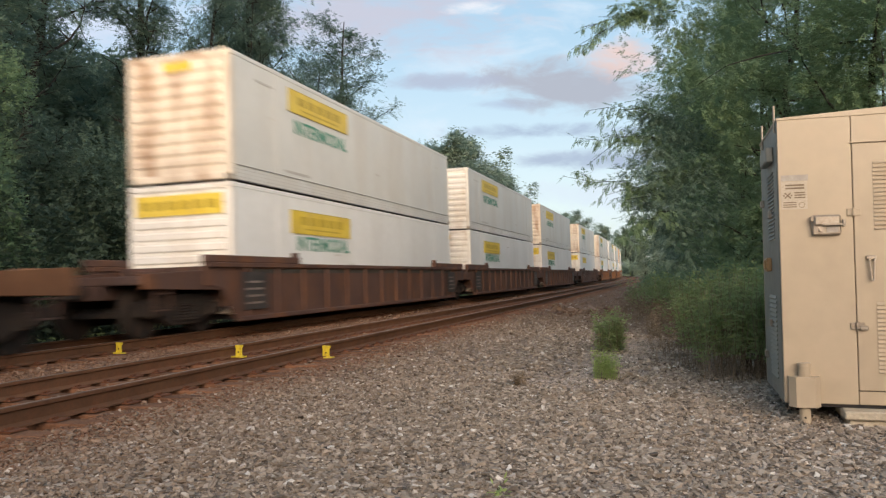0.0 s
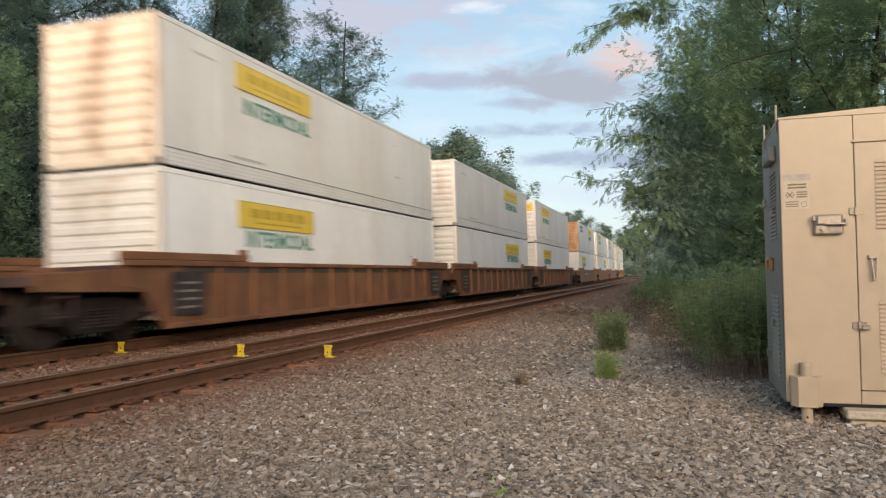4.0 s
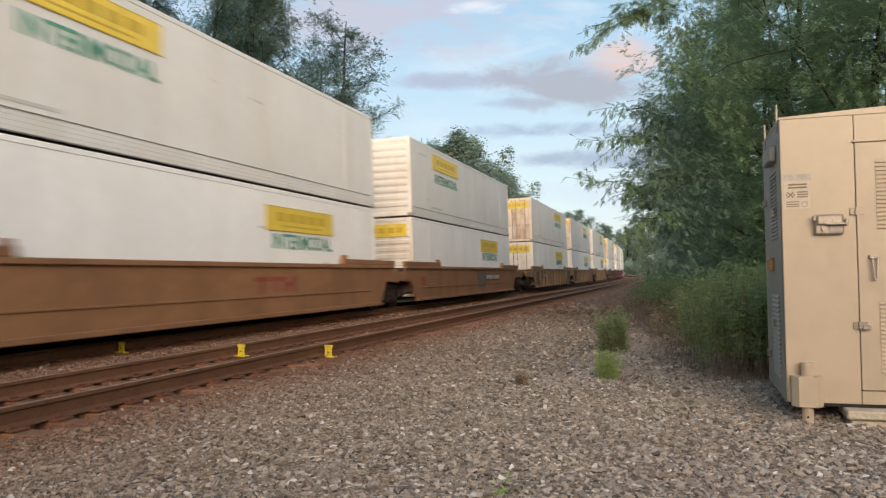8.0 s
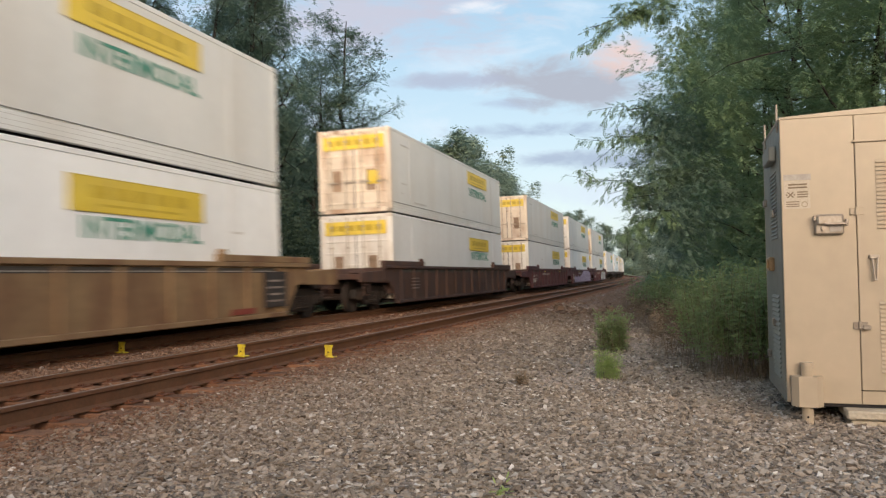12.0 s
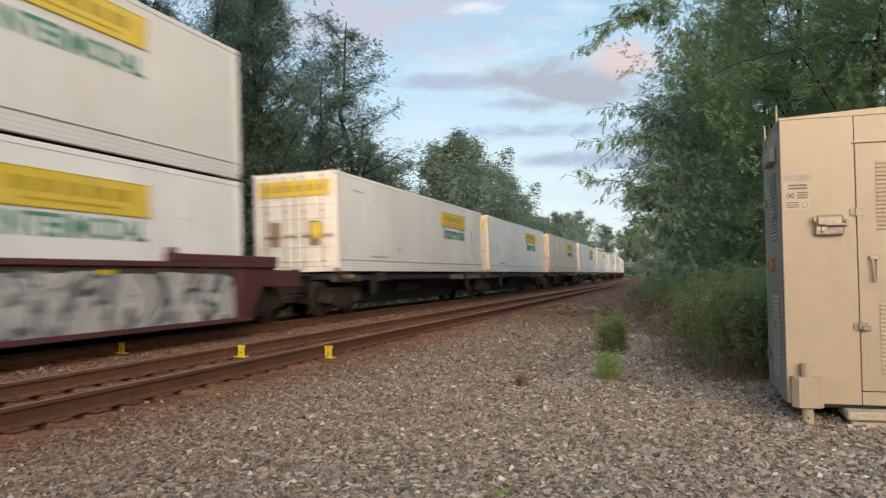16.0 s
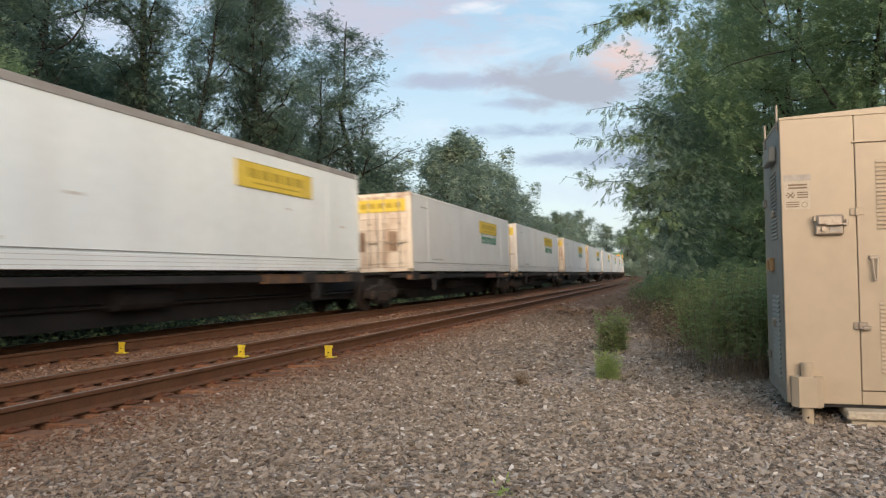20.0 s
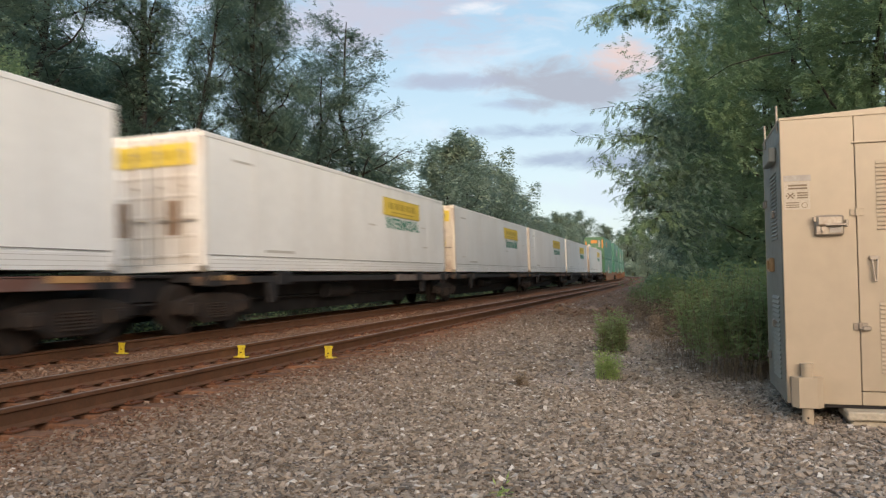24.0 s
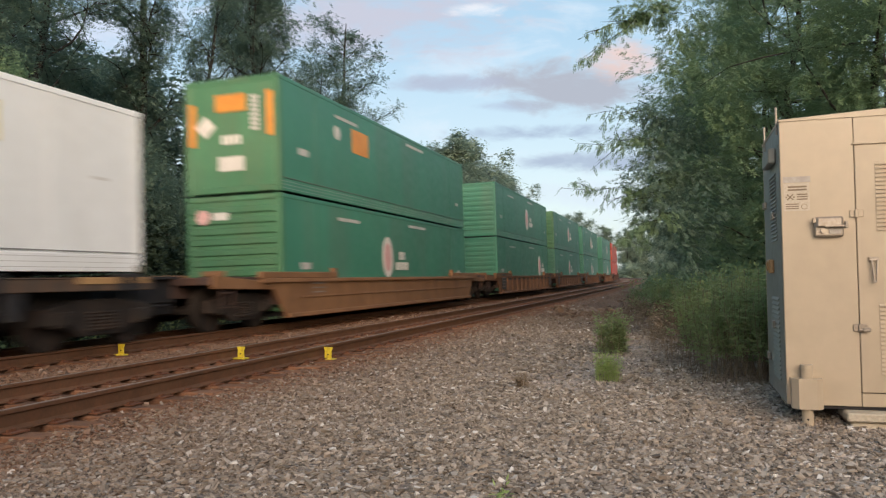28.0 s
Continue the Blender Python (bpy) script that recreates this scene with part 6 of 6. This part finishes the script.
def spray(root, tip, droop, leaves, seed, amount, phase):
    """A thin branch from root to tip with side twigs and compound leaves; it hangs from its root."""
    rng = np.random.default_rng(seed)
    root, tip = np.array(root), np.array(tip)
    segs, ends = [], []
    main = [np.zeros(3)]
    for k in range(1, 7):
        f = k / 6
        main.append((tip - root) * f + np.array([0, 0, -droop * f * f]) + rng.normal(size=3) * 0.05)
        segs.append((main[-2], main[-1], 0.010 * (1.1 - 0.8 * f), 0.010 * (1.0 - 0.8 * f)))
        ends.append((main[-2], main[-1]))
        for _ in range(2):
            q = main[-1] + (tip - root) * rng.uniform(0.06, 0.16) + rng.normal(size=3) * np.array([0.22, 0.3, 0.16]) + np.array([0, 0, -0.10])
            segs.append((main[-1], q, 0.006, 0.003))
            ends.append((main[-1], q))
    leaves = int(leaves * 2.2)
    pick = rng.integers(0, len(ends), leaves)
    t = rng.uniform(0, 1, (leaves, 1))
    A, B = np.array([x[0] for x in ends])[pick], np.array([x[1] for x in ends])[pick]
    pos = A * (1 - t) + B * t + rng.normal(size=(leaves, 3)) * 0.03
    axis = unit(B - A) * 0.8 + rng.normal(size=(leaves, 3)) * 0.55 + np.array([0, 0, -0.75])
    host = rights[1]
    ob = part("branch", tubes("branch", segs, M["bark"], 5), M["bark"], host, "thin leafy branch stirring in the wind")
    part("leaves", leaf_mesh("leaves", pos, axis, 0.17 * rng.uniform(0.7, 1.2, leaves), 5, rng, M["leaf_near"], 0.26, 0.5, 0.27), M["leaf_near"], ob)
    ob.matrix_basis = host.matrix_basis.inverted() @ Matrix.Translation(root)
    sways.append((ob, host, tuple(root), amount, phase))


def spot(x, z, y):
    """A place at the depth y, from the sideways and upward slopes seen from the camera's stand."""
    return (x * y, y, EYE[2] + z * y)


spray(spot(0.320, 0.372, 15.8), spot(0.203, 0.330, 15.2), 0.35, 120, 71, 1.0, 0.0)
spray(spot(0.315, 0.345, 15.8), spot(0.215, 0.352, 15.4), 0.30, 90, 72, 0.9, 1.3)
spray(spot(0.305, 0.205, 15.6), spot(0.222, 0.226, 15.0), 0.06, 44, 73, 0.7, 2.1)
spray(spot(0.29, 0.175, 15.2), spot(0.215, 0.186, 14.8), 0.20, 110, 74, 0.9, 0.7)
spray(spot(0.29, 0.105, 15.0), spot(0.190, 0.134, 14.6), 0.08, 90, 75, 1.2, 2.9)
spray(spot(0.30, 0.08, 14.6), spot(0.240, 0.065, 14.2), 0.22, 110, 76, 0.8, 4.0)
spray(spot(0.31, 0.13, 15.2), spot(0.240, 0.115, 14.8), 0.22, 110, 77, 0.8, 5.0)


def outer_bough(x, z, y, radius, mat, seed):
    """A leafy bough at the outside of the near tree: a loose clump at sideways and upward slopes x, z and depth y."""
    rng = np.random.default_rng(seed)
    n = int(780 * radius ** 2) + 60
    w = unit(rng.normal(size=(n, 3)))
    r = radius * rng.uniform(0.35, 1.0, (n, 1)) ** 0.6
    pos = np.array(spot(x, z, y)) + w * r * np.array([1.0, 1.0, 0.9])
    pos[:, 2] += 0.035 * np.sin(pos[:, 2] * 17 + pos[:, 0] * 3)     # leaves gather in drooping tiers
    axis = w * np.array([1.0, 0.8, 0.3]) + rng.normal(size=(n, 3)) * 0.35 + np.array([0, 0, -0.45])
    host = rights[1]
    ob = part("outer_bough", leaf_mesh("outer_bough", pos, axis, 0.17 * rng.uniform(0.7, 1.25, n), 4, rng, M[mat], 0.30, 0.5, 0.30, sides=3), M[mat], host, "drooping leafy bough")
    ob.matrix_basis = host.matrix_basis.inverted()


for k, bough in enumerate(((0.325, 0.335, 15.8, 0.62), (0.352, 0.275, 15.9, 0.70), (0.318, 0.250, 15.7, 0.50), (0.380, 0.320, 16.2, 0.80), (0.308, 0.290, 15.6, 0.36), (0.375, 0.230, 16.0, 0.75),
                           (0.285, 0.352, 15.6, 0.40), (0.250, 0.350, 15.5, 0.30))):
    outer_bough(*bough, "leaf_near", 78 + k)
# lower boughs take a darker leaf colour, their shade put into it
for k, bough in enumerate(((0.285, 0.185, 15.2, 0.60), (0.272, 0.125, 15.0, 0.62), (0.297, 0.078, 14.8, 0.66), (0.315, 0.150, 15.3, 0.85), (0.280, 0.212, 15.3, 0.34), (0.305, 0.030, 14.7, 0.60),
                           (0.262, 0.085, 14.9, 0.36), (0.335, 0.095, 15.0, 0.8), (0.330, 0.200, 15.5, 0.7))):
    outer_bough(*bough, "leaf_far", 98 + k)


def leaf_cloud(name, label, category, lumps, n, size, mat, seed, pairs=1, group="", kind="stuff"):
    """Undergrowth: leaves over many soft lumps (x, y, z, radius, height)."""
    rng = np.random.default_rng(seed)
    lumps = np.array(lumps)
    share = lumps[:, 3] ** 2
    pick = rng.choice(len(lumps), n, p=share / share.sum())
    w = unit(rng.normal(size=(n, 3)))
    w[:, 2] = np.abs(w[:, 2])
    r = rng.uniform(0.55, 1.05, (n, 1))
    q = lumps[pick]
    pos = q[:, :3] + w * r * np.stack([q[:, 3], q[:, 3], q[:, 4]], 1)
    me = leaf_mesh(name, pos, w * 0.7 + rng.normal(size=(n, 3)) * 0.6 + np.array([0, 0, -0.2]), size * rng.uniform(0.6, 1.4, n), pairs, rng, M[mat], 0.34, sides=3)
    return tagged(new(name, me), label, category, group, kind)


lumps = []
for k in range(190):
    s = rngv.uniform(8, 120) if k % 3 else rngv.uniform(8, 50)
    off = rngv.uniform(9.2, 13.5) + 1.5 * math.sin(s * 0.3) + (2.5 if k % 3 == 0 else 0)
    lumps.append((*beside(s, off, -0.7), rngv.uniform(1.0, 2.2), rngv.uniform(1.6, 4.2) * (1.6 if k % 3 == 0 else 1.0)))
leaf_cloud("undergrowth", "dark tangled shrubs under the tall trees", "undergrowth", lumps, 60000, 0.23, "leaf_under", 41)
lumps = []
for k in range(130):
    s = rngv.uniform(5, 150) if k % 2 else rngv.uniform(10, 60)
    lumps.append((*beside(s, rngv.uniform(19, 28), -0.7), rngv.uniform(2.5, 4), rngv.uniform(5, 10) + (2.0 if s < 40 else 0)))
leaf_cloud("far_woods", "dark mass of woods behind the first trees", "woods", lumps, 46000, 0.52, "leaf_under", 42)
lumps = []
for k in range(90):
    y = 12.8 + 60 * rngv.random() ** 1.6
    lumps.append((3.9 + 0.235 * (y - 11) + rngv.uniform(1.2, 4.0), y, -0.3, rngv.uniform(0.6, 1.3), rngv.uniform(0.9, 2.2)))
leaf_cloud("hedge_growth", "green shrubs at the foot of the near trees", "undergrowth", lumps, 16000, 0.26, "leaf_near", 43, 2)
lumps = []
for k in range(60):
    y = rngv.uniform(8, 60)
    lumps.append((9 + 0.24 * (y - 11) + rngv.uniform(4, 9), y, -0.3, rngv.uniform(1.8, 3), rngv.uniform(4, 8)))
leaf_cloud("near_woods", "dark mass of woods behind the near trees", "woods", lumps, 14000, 0.6, "leaf_near", 44)
lumps = []
for k in range(46):
    a = radians(118 + k * 2.9)      # unseen arc of leaf lumps behind the camera, added to block low sun
    r = rngv.uniform(15, 19)
    lumps.append((math.sin(a) * r + 2, math.cos(a) * r, -0.4, rngv.uniform(1.8, 2.6), rngv.uniform(4.2, 5.2)))
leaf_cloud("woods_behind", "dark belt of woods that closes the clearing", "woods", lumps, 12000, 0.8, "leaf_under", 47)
lumps = [(rngv.uniform(52, 104), rngv.uniform(285, 345), -0.5, rngv.uniform(3, 5), rngv.uniform(3.5, 6.5)) for k in range(40)]
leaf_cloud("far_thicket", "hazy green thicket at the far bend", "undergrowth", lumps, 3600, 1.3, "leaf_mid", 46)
leaf_cloud("sapling_growth", "green young trees beside the far track", "undergrowth",
           [(*spot(-0.580, 0.3, 20)[:2], 5.6, 0.9, 1.7), (*spot(-0.60, 0.2, 19.5)[:2], 2.6, 1.0, 1.8), (*spot(-0.575, 0.1, 20)[:2], 0.6, 1.1, 2.2), (*spot(-0.60, 0.25, 20)[:2], 4.0, 0.8, 1.6)], 3600, 0.20, "leaf_near", 45, 2)
lumps = []
for k in range(80):
    s = rngv.uniform(26, 42)
    lumps.append((*beside(s, rngv.uniform(21, 27), rngv.uniform(2.0, 10.5) + 0.10 * (s - 26)), rngv.uniform(1.6, 2.8), rngv.uniform(1.6, 2.8)))
for k in range(16):
    lumps.append((*beside(rngv.uniform(47, 54), rngv.uniform(14.6, 17.5), rngv.uniform(4.0, 9.6)), rngv.uniform(1.1, 1.9), rngv.uniform(1.0, 1.8)))
leaf_cloud("wood_edge", "dark leafy mass between the tall trunks", "woods", lumps, 24000, 0.38, "leaf_far", 49)
leaf_cloud("shrub_growth", "dull green shrubs before the dark wood", "undergrowth",
           [(*spot(-0.455, 0.2, 27)[:2], 3.6, 1.6, 3.0), (*spot(-0.40, 0.2, 28)[:2], 3.0, 1.7, 3.2), (*spot(-0.50, 0.2, 27.5)[:2], 2.0, 1.8, 3.4), (*spot(-0.35, 0.2, 30)[:2], 2.2, 2.0, 3.0)], 6500, 0.24, "leaf_far", 48, 2)


def weeds(name, label, spots, stems, height, seed, leaf_mat="leaf_bush", leafs=9, leaf=0.10, bare=0.35, stalk="straw", r=0.004):
    """Tall weeds: thin leaning stalks with narrow leaves on their upper part. spots: (x, y, radius)."""
    rng = np.random.default_rng(seed)
    spots = np.array(spots)
    pick = rng.choice(len(spots), stems, p=spots[:, 2] ** 2 / (spots[:, 2] ** 2).sum())
    a = rng.uniform(0, math.tau, stems)
    d = np.sqrt(rng.uniform(0, 1, stems)) * spots[pick, 2]
    x, y = spots[pick, 0] + np.cos(a) * d, spots[pick, 1] + np.sin(a) * d
    z = ground_height(x, y)
    foot = np.stack([x, y, z - 0.02], 1)
    tip = foot + np.stack([rng.normal(size=stems) * 0.14, rng.normal(size=stems) * 0.14, np.ones(stems)], 1) * (height * rng.uniform(0.6, 1.15, stems))[:, None]
    t = thing(name, label, "weeds", kind="stuff")
    part("stalks", tubes("stalks", [(p, q, r, r * 0.5) for p, q in zip(foot, tip)], M[stalk], 3), M[stalk], t, "dry tan stalks")
    n = stems * leafs
    u = np.repeat(np.arange(stems), leafs)
    k = rng.uniform(bare, 1.0, (n, 1))
    pos = foot[u] * (1 - k) + tip[u] * k
    axis = rng.normal(size=(n, 3)) * np.array([1, 1, 0.4]) + np.array([0, 0, 0.5])
    part("leaves", leaf_mesh("leaves", pos, axis, leaf * rng.uniform(0.6, 1.4, n), 1, rng, M[leaf_mat], 0.17), M[leaf_mat], t)
    return t


weeds("tall_weeds", "tall green weeds with bare tan stalks by the case", [(3.60, 9.1, 0.5), (4.05, 9.4, 0.7), (3.65, 10.2, 0.65), (4.7, 9.3, 0.8), (4.7, 10.5, 0.9), (5.6, 9.8, 0.8)], 700, 1.22, 51, leafs=26, leaf=0.080, bare=0.30)
weeds("dry_weeds", "low dry brown weeds at the edge of the gravel", [(3.6, 11.6, 0.5), (4.1, 13.2, 0.6), (4.7, 15.5, 0.7), (5.3, 18, 0.8), (5.9, 21, 0.9), (6.6, 24, 0.9)], 420, 0.62, 52, "straw", 5, 0.09, 0.3)
weeds("green_weeds", "green weeds at the foot of the trees", [(4.6, 12.6, 0.6), (5.2, 15, 0.7), (5.8, 17.6, 0.8), (6.4, 20.5, 0.9), (7.0, 24, 1.0), (8, 28, 1.2)], 420, 0.95, 53, leafs=14, leaf=0.14, bare=0.2)
weeds("small_bush", "small leafy green bush growing in the gravel", [(2.74, 12.5, 0.24), (2.90, 12.7, 0.16)], 60, 0.60, 54, "leaf_bush", leafs=20, leaf=0.085, bare=0.12)
weeds("grass_tuft", "bright fresh grass tuft in the gravel", [(1.99, 9.35, 0.16)], 130, 0.34, 55, "grass", 2, 0.05, 0.3, "grass", 0.0024)
weeds("dry_tuft", "small dry weed tuft in the gravel", [(0.89, 8.85, 0.07)], 26, 0.16, 56, "straw", 4, 0.05, 0.2)
weeds("edge_sprigs", "thin grass blades in the foreground gravel", [(0.33, 4.45, 0.05)], 6, 0.06, 57, "grass", 2, 0.06, 0.3, "grass", 0.002)
leaf_cloud("verge_grass", "green grass on the verge behind the far track", "grass", [(*beside(s, APART + 3.2 + 0.5 * math.sin(s), -0.5), 0.6, 0.35) for s in np.arange(6, 60, 0.9)], 1300, 0.14, "leaf_bush", 58)

# ---- loose ballast: stones on the surface where the camera looks ----
def stone_material():
    m = bpy.data.materials.new("crushed_stone")
    m.use_nodes = True
    n, l = m.node_tree.nodes, m.node_tree.links
    p = n["Principled BSDF"]
    geo = n.new("ShaderNodeNewGeometry")
    r = n.new("ShaderNodeValToRGB")
    e = r.color_ramp.elements
    e[0].position, e[0].color = 0.0, (0.110, 0.092, 0.076, 1)
    e[1].position, e[1].color = 1.0, (0.72, 0.69, 0.64, 1)
    for pos, c in ((0.20, (0.228, 0.192, 0.154)), (0.50, (0.315, 0.266, 0.213)), (0.80, (0.388, 0.332, 0.270)), (0.93, (0.46, 0.405, 0.348)), (0.965, (0.55, 0.51, 0.46))):
        x = e.new(pos)
        x.color = (*c, 1)
    l.new(geo.outputs["Random Per Island"], r.inputs[0])
    a = n.new("ShaderNodeAttribute")
    a.attribute_name = "rust"
    x = n.new("ShaderNodeMix")
    x.data_type = "RGBA"
    l.new(a.outputs["Fac"], x.inputs["Factor"]), l.new(r.outputs[0], x.inputs["A"])
    x.inputs["B"].default_value = (0.205, 0.102, 0.060, 1)
    g = n.new("ShaderNodeAttribute")
    g.attribute_name = "grime"
    y = n.new("ShaderNodeMix")
    y.data_type = "RGBA"
    l.new(g.outputs["Fac"], y.inputs["Factor"]), l.new(x.outputs["Result"], y.inputs["A"])
    y.inputs["B"].default_value = (0.105, 0.082, 0.062, 1)
    tc = n.new("ShaderNodeTexCoord")
    t = n.new("ShaderNodeTexNoise")
    t.inputs["Scale"].default_value = 60
    l.new(tc.outputs["Object"], t.inputs["Vector"])
    mr = n.new("ShaderNodeMapRange")
    mr.inputs["To Min"].default_value, mr.inputs["To Max"].default_value = 0.7, 1.3
    l.new(t.outputs["Fac"], mr.inputs["Value"])
    sc = n.new("ShaderNodeVectorMath")
    sc.operation = "SCALE"
    l.new(y.outputs["Result"], sc.inputs[0]), l.new(mr.outputs[0], sc.inputs["Scale"])
    l.new(sc.outputs[0], p.inputs["Base Color"])
    p.inputs["Roughness"].default_value = 0.95
    p.inputs["Specular IOR Level"].default_value = 0.2
    return m


M["stones"] = stone_material()
LUMP_V = np.array([(x, y, z) for z in (-0.6, 0.6) for x, y in ((-0.8, -0.6), (0.8, -0.6), (0.8, 0.6), (-0.8, 0.6))])
LUMP_F = np.array([(3, 2, 1), (3, 1, 0), (4, 5, 6), (4, 6, 7), (0, 1, 5), (0, 5, 4), (1, 2, 6), (1, 6, 5), (2, 3, 7), (2, 7, 6), (3, 0, 4), (3, 4, 7)])


def stones(name, label, n, seed, low, high, where, size, rise=0.35, dusted=0.0):
    rng = np.random.default_rng(seed)
    x, y = where(rng, n)
    d, s = across(x, y)
    keep = (np.abs(np.abs(d) - GAUGE) > 0.13) & (np.abs(np.abs(d + APART) - GAUGE) > 0.13)
    x, y, d, s = x[keep], y[keep], d[keep], s[keep]
    n = len(x)
    r = np.clip(rng.lognormal(math.log(size), 0.42, n), size * 0.45, size * 2.4)
    v = (LUMP_V[None] + rng.uniform(-0.38, 0.38, (n, 8, 3))) * np.stack([np.ones(n), rng.uniform(0.55, 0.95, n), rng.uniform(0.28, 0.52, n)], 1)[:, None]
    a, b = rng.uniform(0, math.tau, n), rng.normal(size=n) * 0.36
    ca, sa, cb, sb = np.cos(a), np.sin(a), np.cos(b), np.sin(b)
    X, Y, Z = v[..., 0], v[..., 1], v[..., 2]
    X, Z = X * cb[:, None] + Z * sb[:, None], -X * sb[:, None] + Z * cb[:, None]
    X, Y = X * ca[:, None] - Y * sa[:, None], X * sa[:, None] + Y * ca[:, None]
    v = np.stack([X, Y, Z], -1) * r[:, None, None]
    level = np.maximum(ground_height(x, y), np.where(np.abs(d) < 1.9, bed_height(d, s), np.where(np.abs(d + APART) < 1.9, bed_height(d + APART, s) - 0.018, -9.0)))
    v += np.stack([x, y, level + r * rise * rng.uniform(-0.4, 1.6, n)], 1)[:, None]
    f = (np.arange(n)[:, None, None] * 8 + LUMP_F[None]).reshape(-1, 3)
    me = raw_mesh(name, v.reshape(-1, 3), f, M["stones"])
    at = me.attributes.new("rust", "FLOAT", "POINT")
    rust = np.maximum(np.maximum(rust_share(d), rust_drift(y)) * rng.uniform(0.25, 1.0, n), np.where(d < -1.3, 0.72, dusted))
    at.data.foreach_set("value", np.repeat(np.clip(rust, 0, 1), 8).astype(np.float32))
    at = me.attributes.new("grime", "FLOAT", "POINT")     # dark brake dust, thinning out away from the tracks
    grime = np.clip(1.0 - (d - 1.6) / 5.5, 0, 1) * rng.uniform(0.1, 0.95, n) * 0.45
    at.data.foreach_set("value", np.repeat(grime, 8).astype(np.float32))
    return tagged(new(name, me), label, "gravel", kind="stuff")


def wedge(near, far, power=1.0):
    """Points in the sector before the camera, right of the far track."""
    def pick(rng, n):
        y = near + (far - near) * rng.uniform(0, 1, n * 3) ** power
        x = rng.uniform(-0.62, 0.62, n * 3) * y
        d, s = across(x, y)
        ok = (d > -APART + 0.9) & (x < 3.4 + 0.22 * (y - 11) + 0.3 + 3.0 * (y < 9.3)) & (np.abs(d) > 0.0)
        thin = np.where(np.minimum(np.abs(d), np.abs(d + APART)) < 1.32, 0.10, 1.0)
        ok &= rng.uniform(0, 1, n * 3) < thin * (1 - 0.88 * dusty(x, y))
        i = np.nonzero(ok)[0][:n]
        return x[i], y[i]
    return pick


stones("gravel", "loose crushed grey stones with a few white ones", 62000, 61, 4, 11, wedge(3.9, 9.5, 0.8), 0.0150, 0.34)
stones("gravel", "loose crushed grey stones further off", 27000, 62, 10, 26, wedge(9.3, 24, 1.1), 0.0195, 0.36)
stones("gravel", "rust-dusted stones far along the track", 5000, 64, 20, 60, wedge(23, 55, 1.3), 0.036)
stones("rubble", "low heap of broken stones at the verge", 220, 63, 0, 1, lambda rng, n: (rng.normal(size=n) * 0.7 + 4.7, rng.normal(size=n) * 1.2 + 25.3), 0.062, 0.9, 0.55)


# ---- what moves: the train rolls past at a steady speed ----
def motions():
    times = [k * 0.5 for k in range(57)]
    for ob, u, z in trains:
        rows = []
        for t in times:
            s = u - SPEED * t
            ax, ay, _ = line(s - 8.0, APART)
            bx, by, _ = line(s + 8.0, APART)
            h = math.atan2(bx - ax, by - ay)
            rows.append((t, pose(float(ax + bx) / 2, float(ay + by) / 2, -0.018, 0, 0, -math.degrees(h)) @ pose(0, 0, 0, 0, -math.degrees(CANT), 0) @ pose(0, 0, z)))
        walk(ob, rows)
    # the loose sprays of the near trees: a slow stir, and one gust late on
    gust = ((0, 0), (23.7, 0), (24.1, 14), (24.5, 23), (24.9, 25), (25.2, 17), (25.5, -3), (25.8, -13), (26.1, -11), (26.5, -6), (27.0, 0), (27.5, 1), (28, -6))
    beats = sorted({0.5 * k for k in range(57)} | {23.5 + 0.25 * k for k in range(18)})
    for ob, host, root, amount, phase in sways:
        rest = host.matrix_basis.inverted() @ Matrix.Translation(root)
        rows = []
        for t in beats:
            push = float(np.interp(t, [g[0] for g in gust], [g[1] for g in gust])) * (1.0 if amount >= 1 else 0.15)
            swing = 0.9 * math.sin(1.9 * t + phase) + 0.5 * math.sin(3.7 * t + 2 * phase)
            rows.append((t, rest @ pose(0, 0, 0, 0.5 * swing, swing + 0.8 * push, -0.6 * swing + 1.7 * max(push, 0.4 * push))))
        walk(ob, rows)
    for tag, y in (("fore", -0.89), ("aft", 0.89)):
        first = wheelsets[tag][0]
        walk(first, [(k / FPS, pose(0, y, WHEEL_R, math.degrees(SPEED / WHEEL_R * k / FPS) % 360)) for k in range(28 * FPS + 1)])
        for ob in wheelsets[tag][1:]:
            ob.rotation_mode = "QUATERNION"
            keys = ob.animation_data_create()
            keys.action = first.animation_data.action
            keys.action_slot = first.animation_data.action_slot


motions()
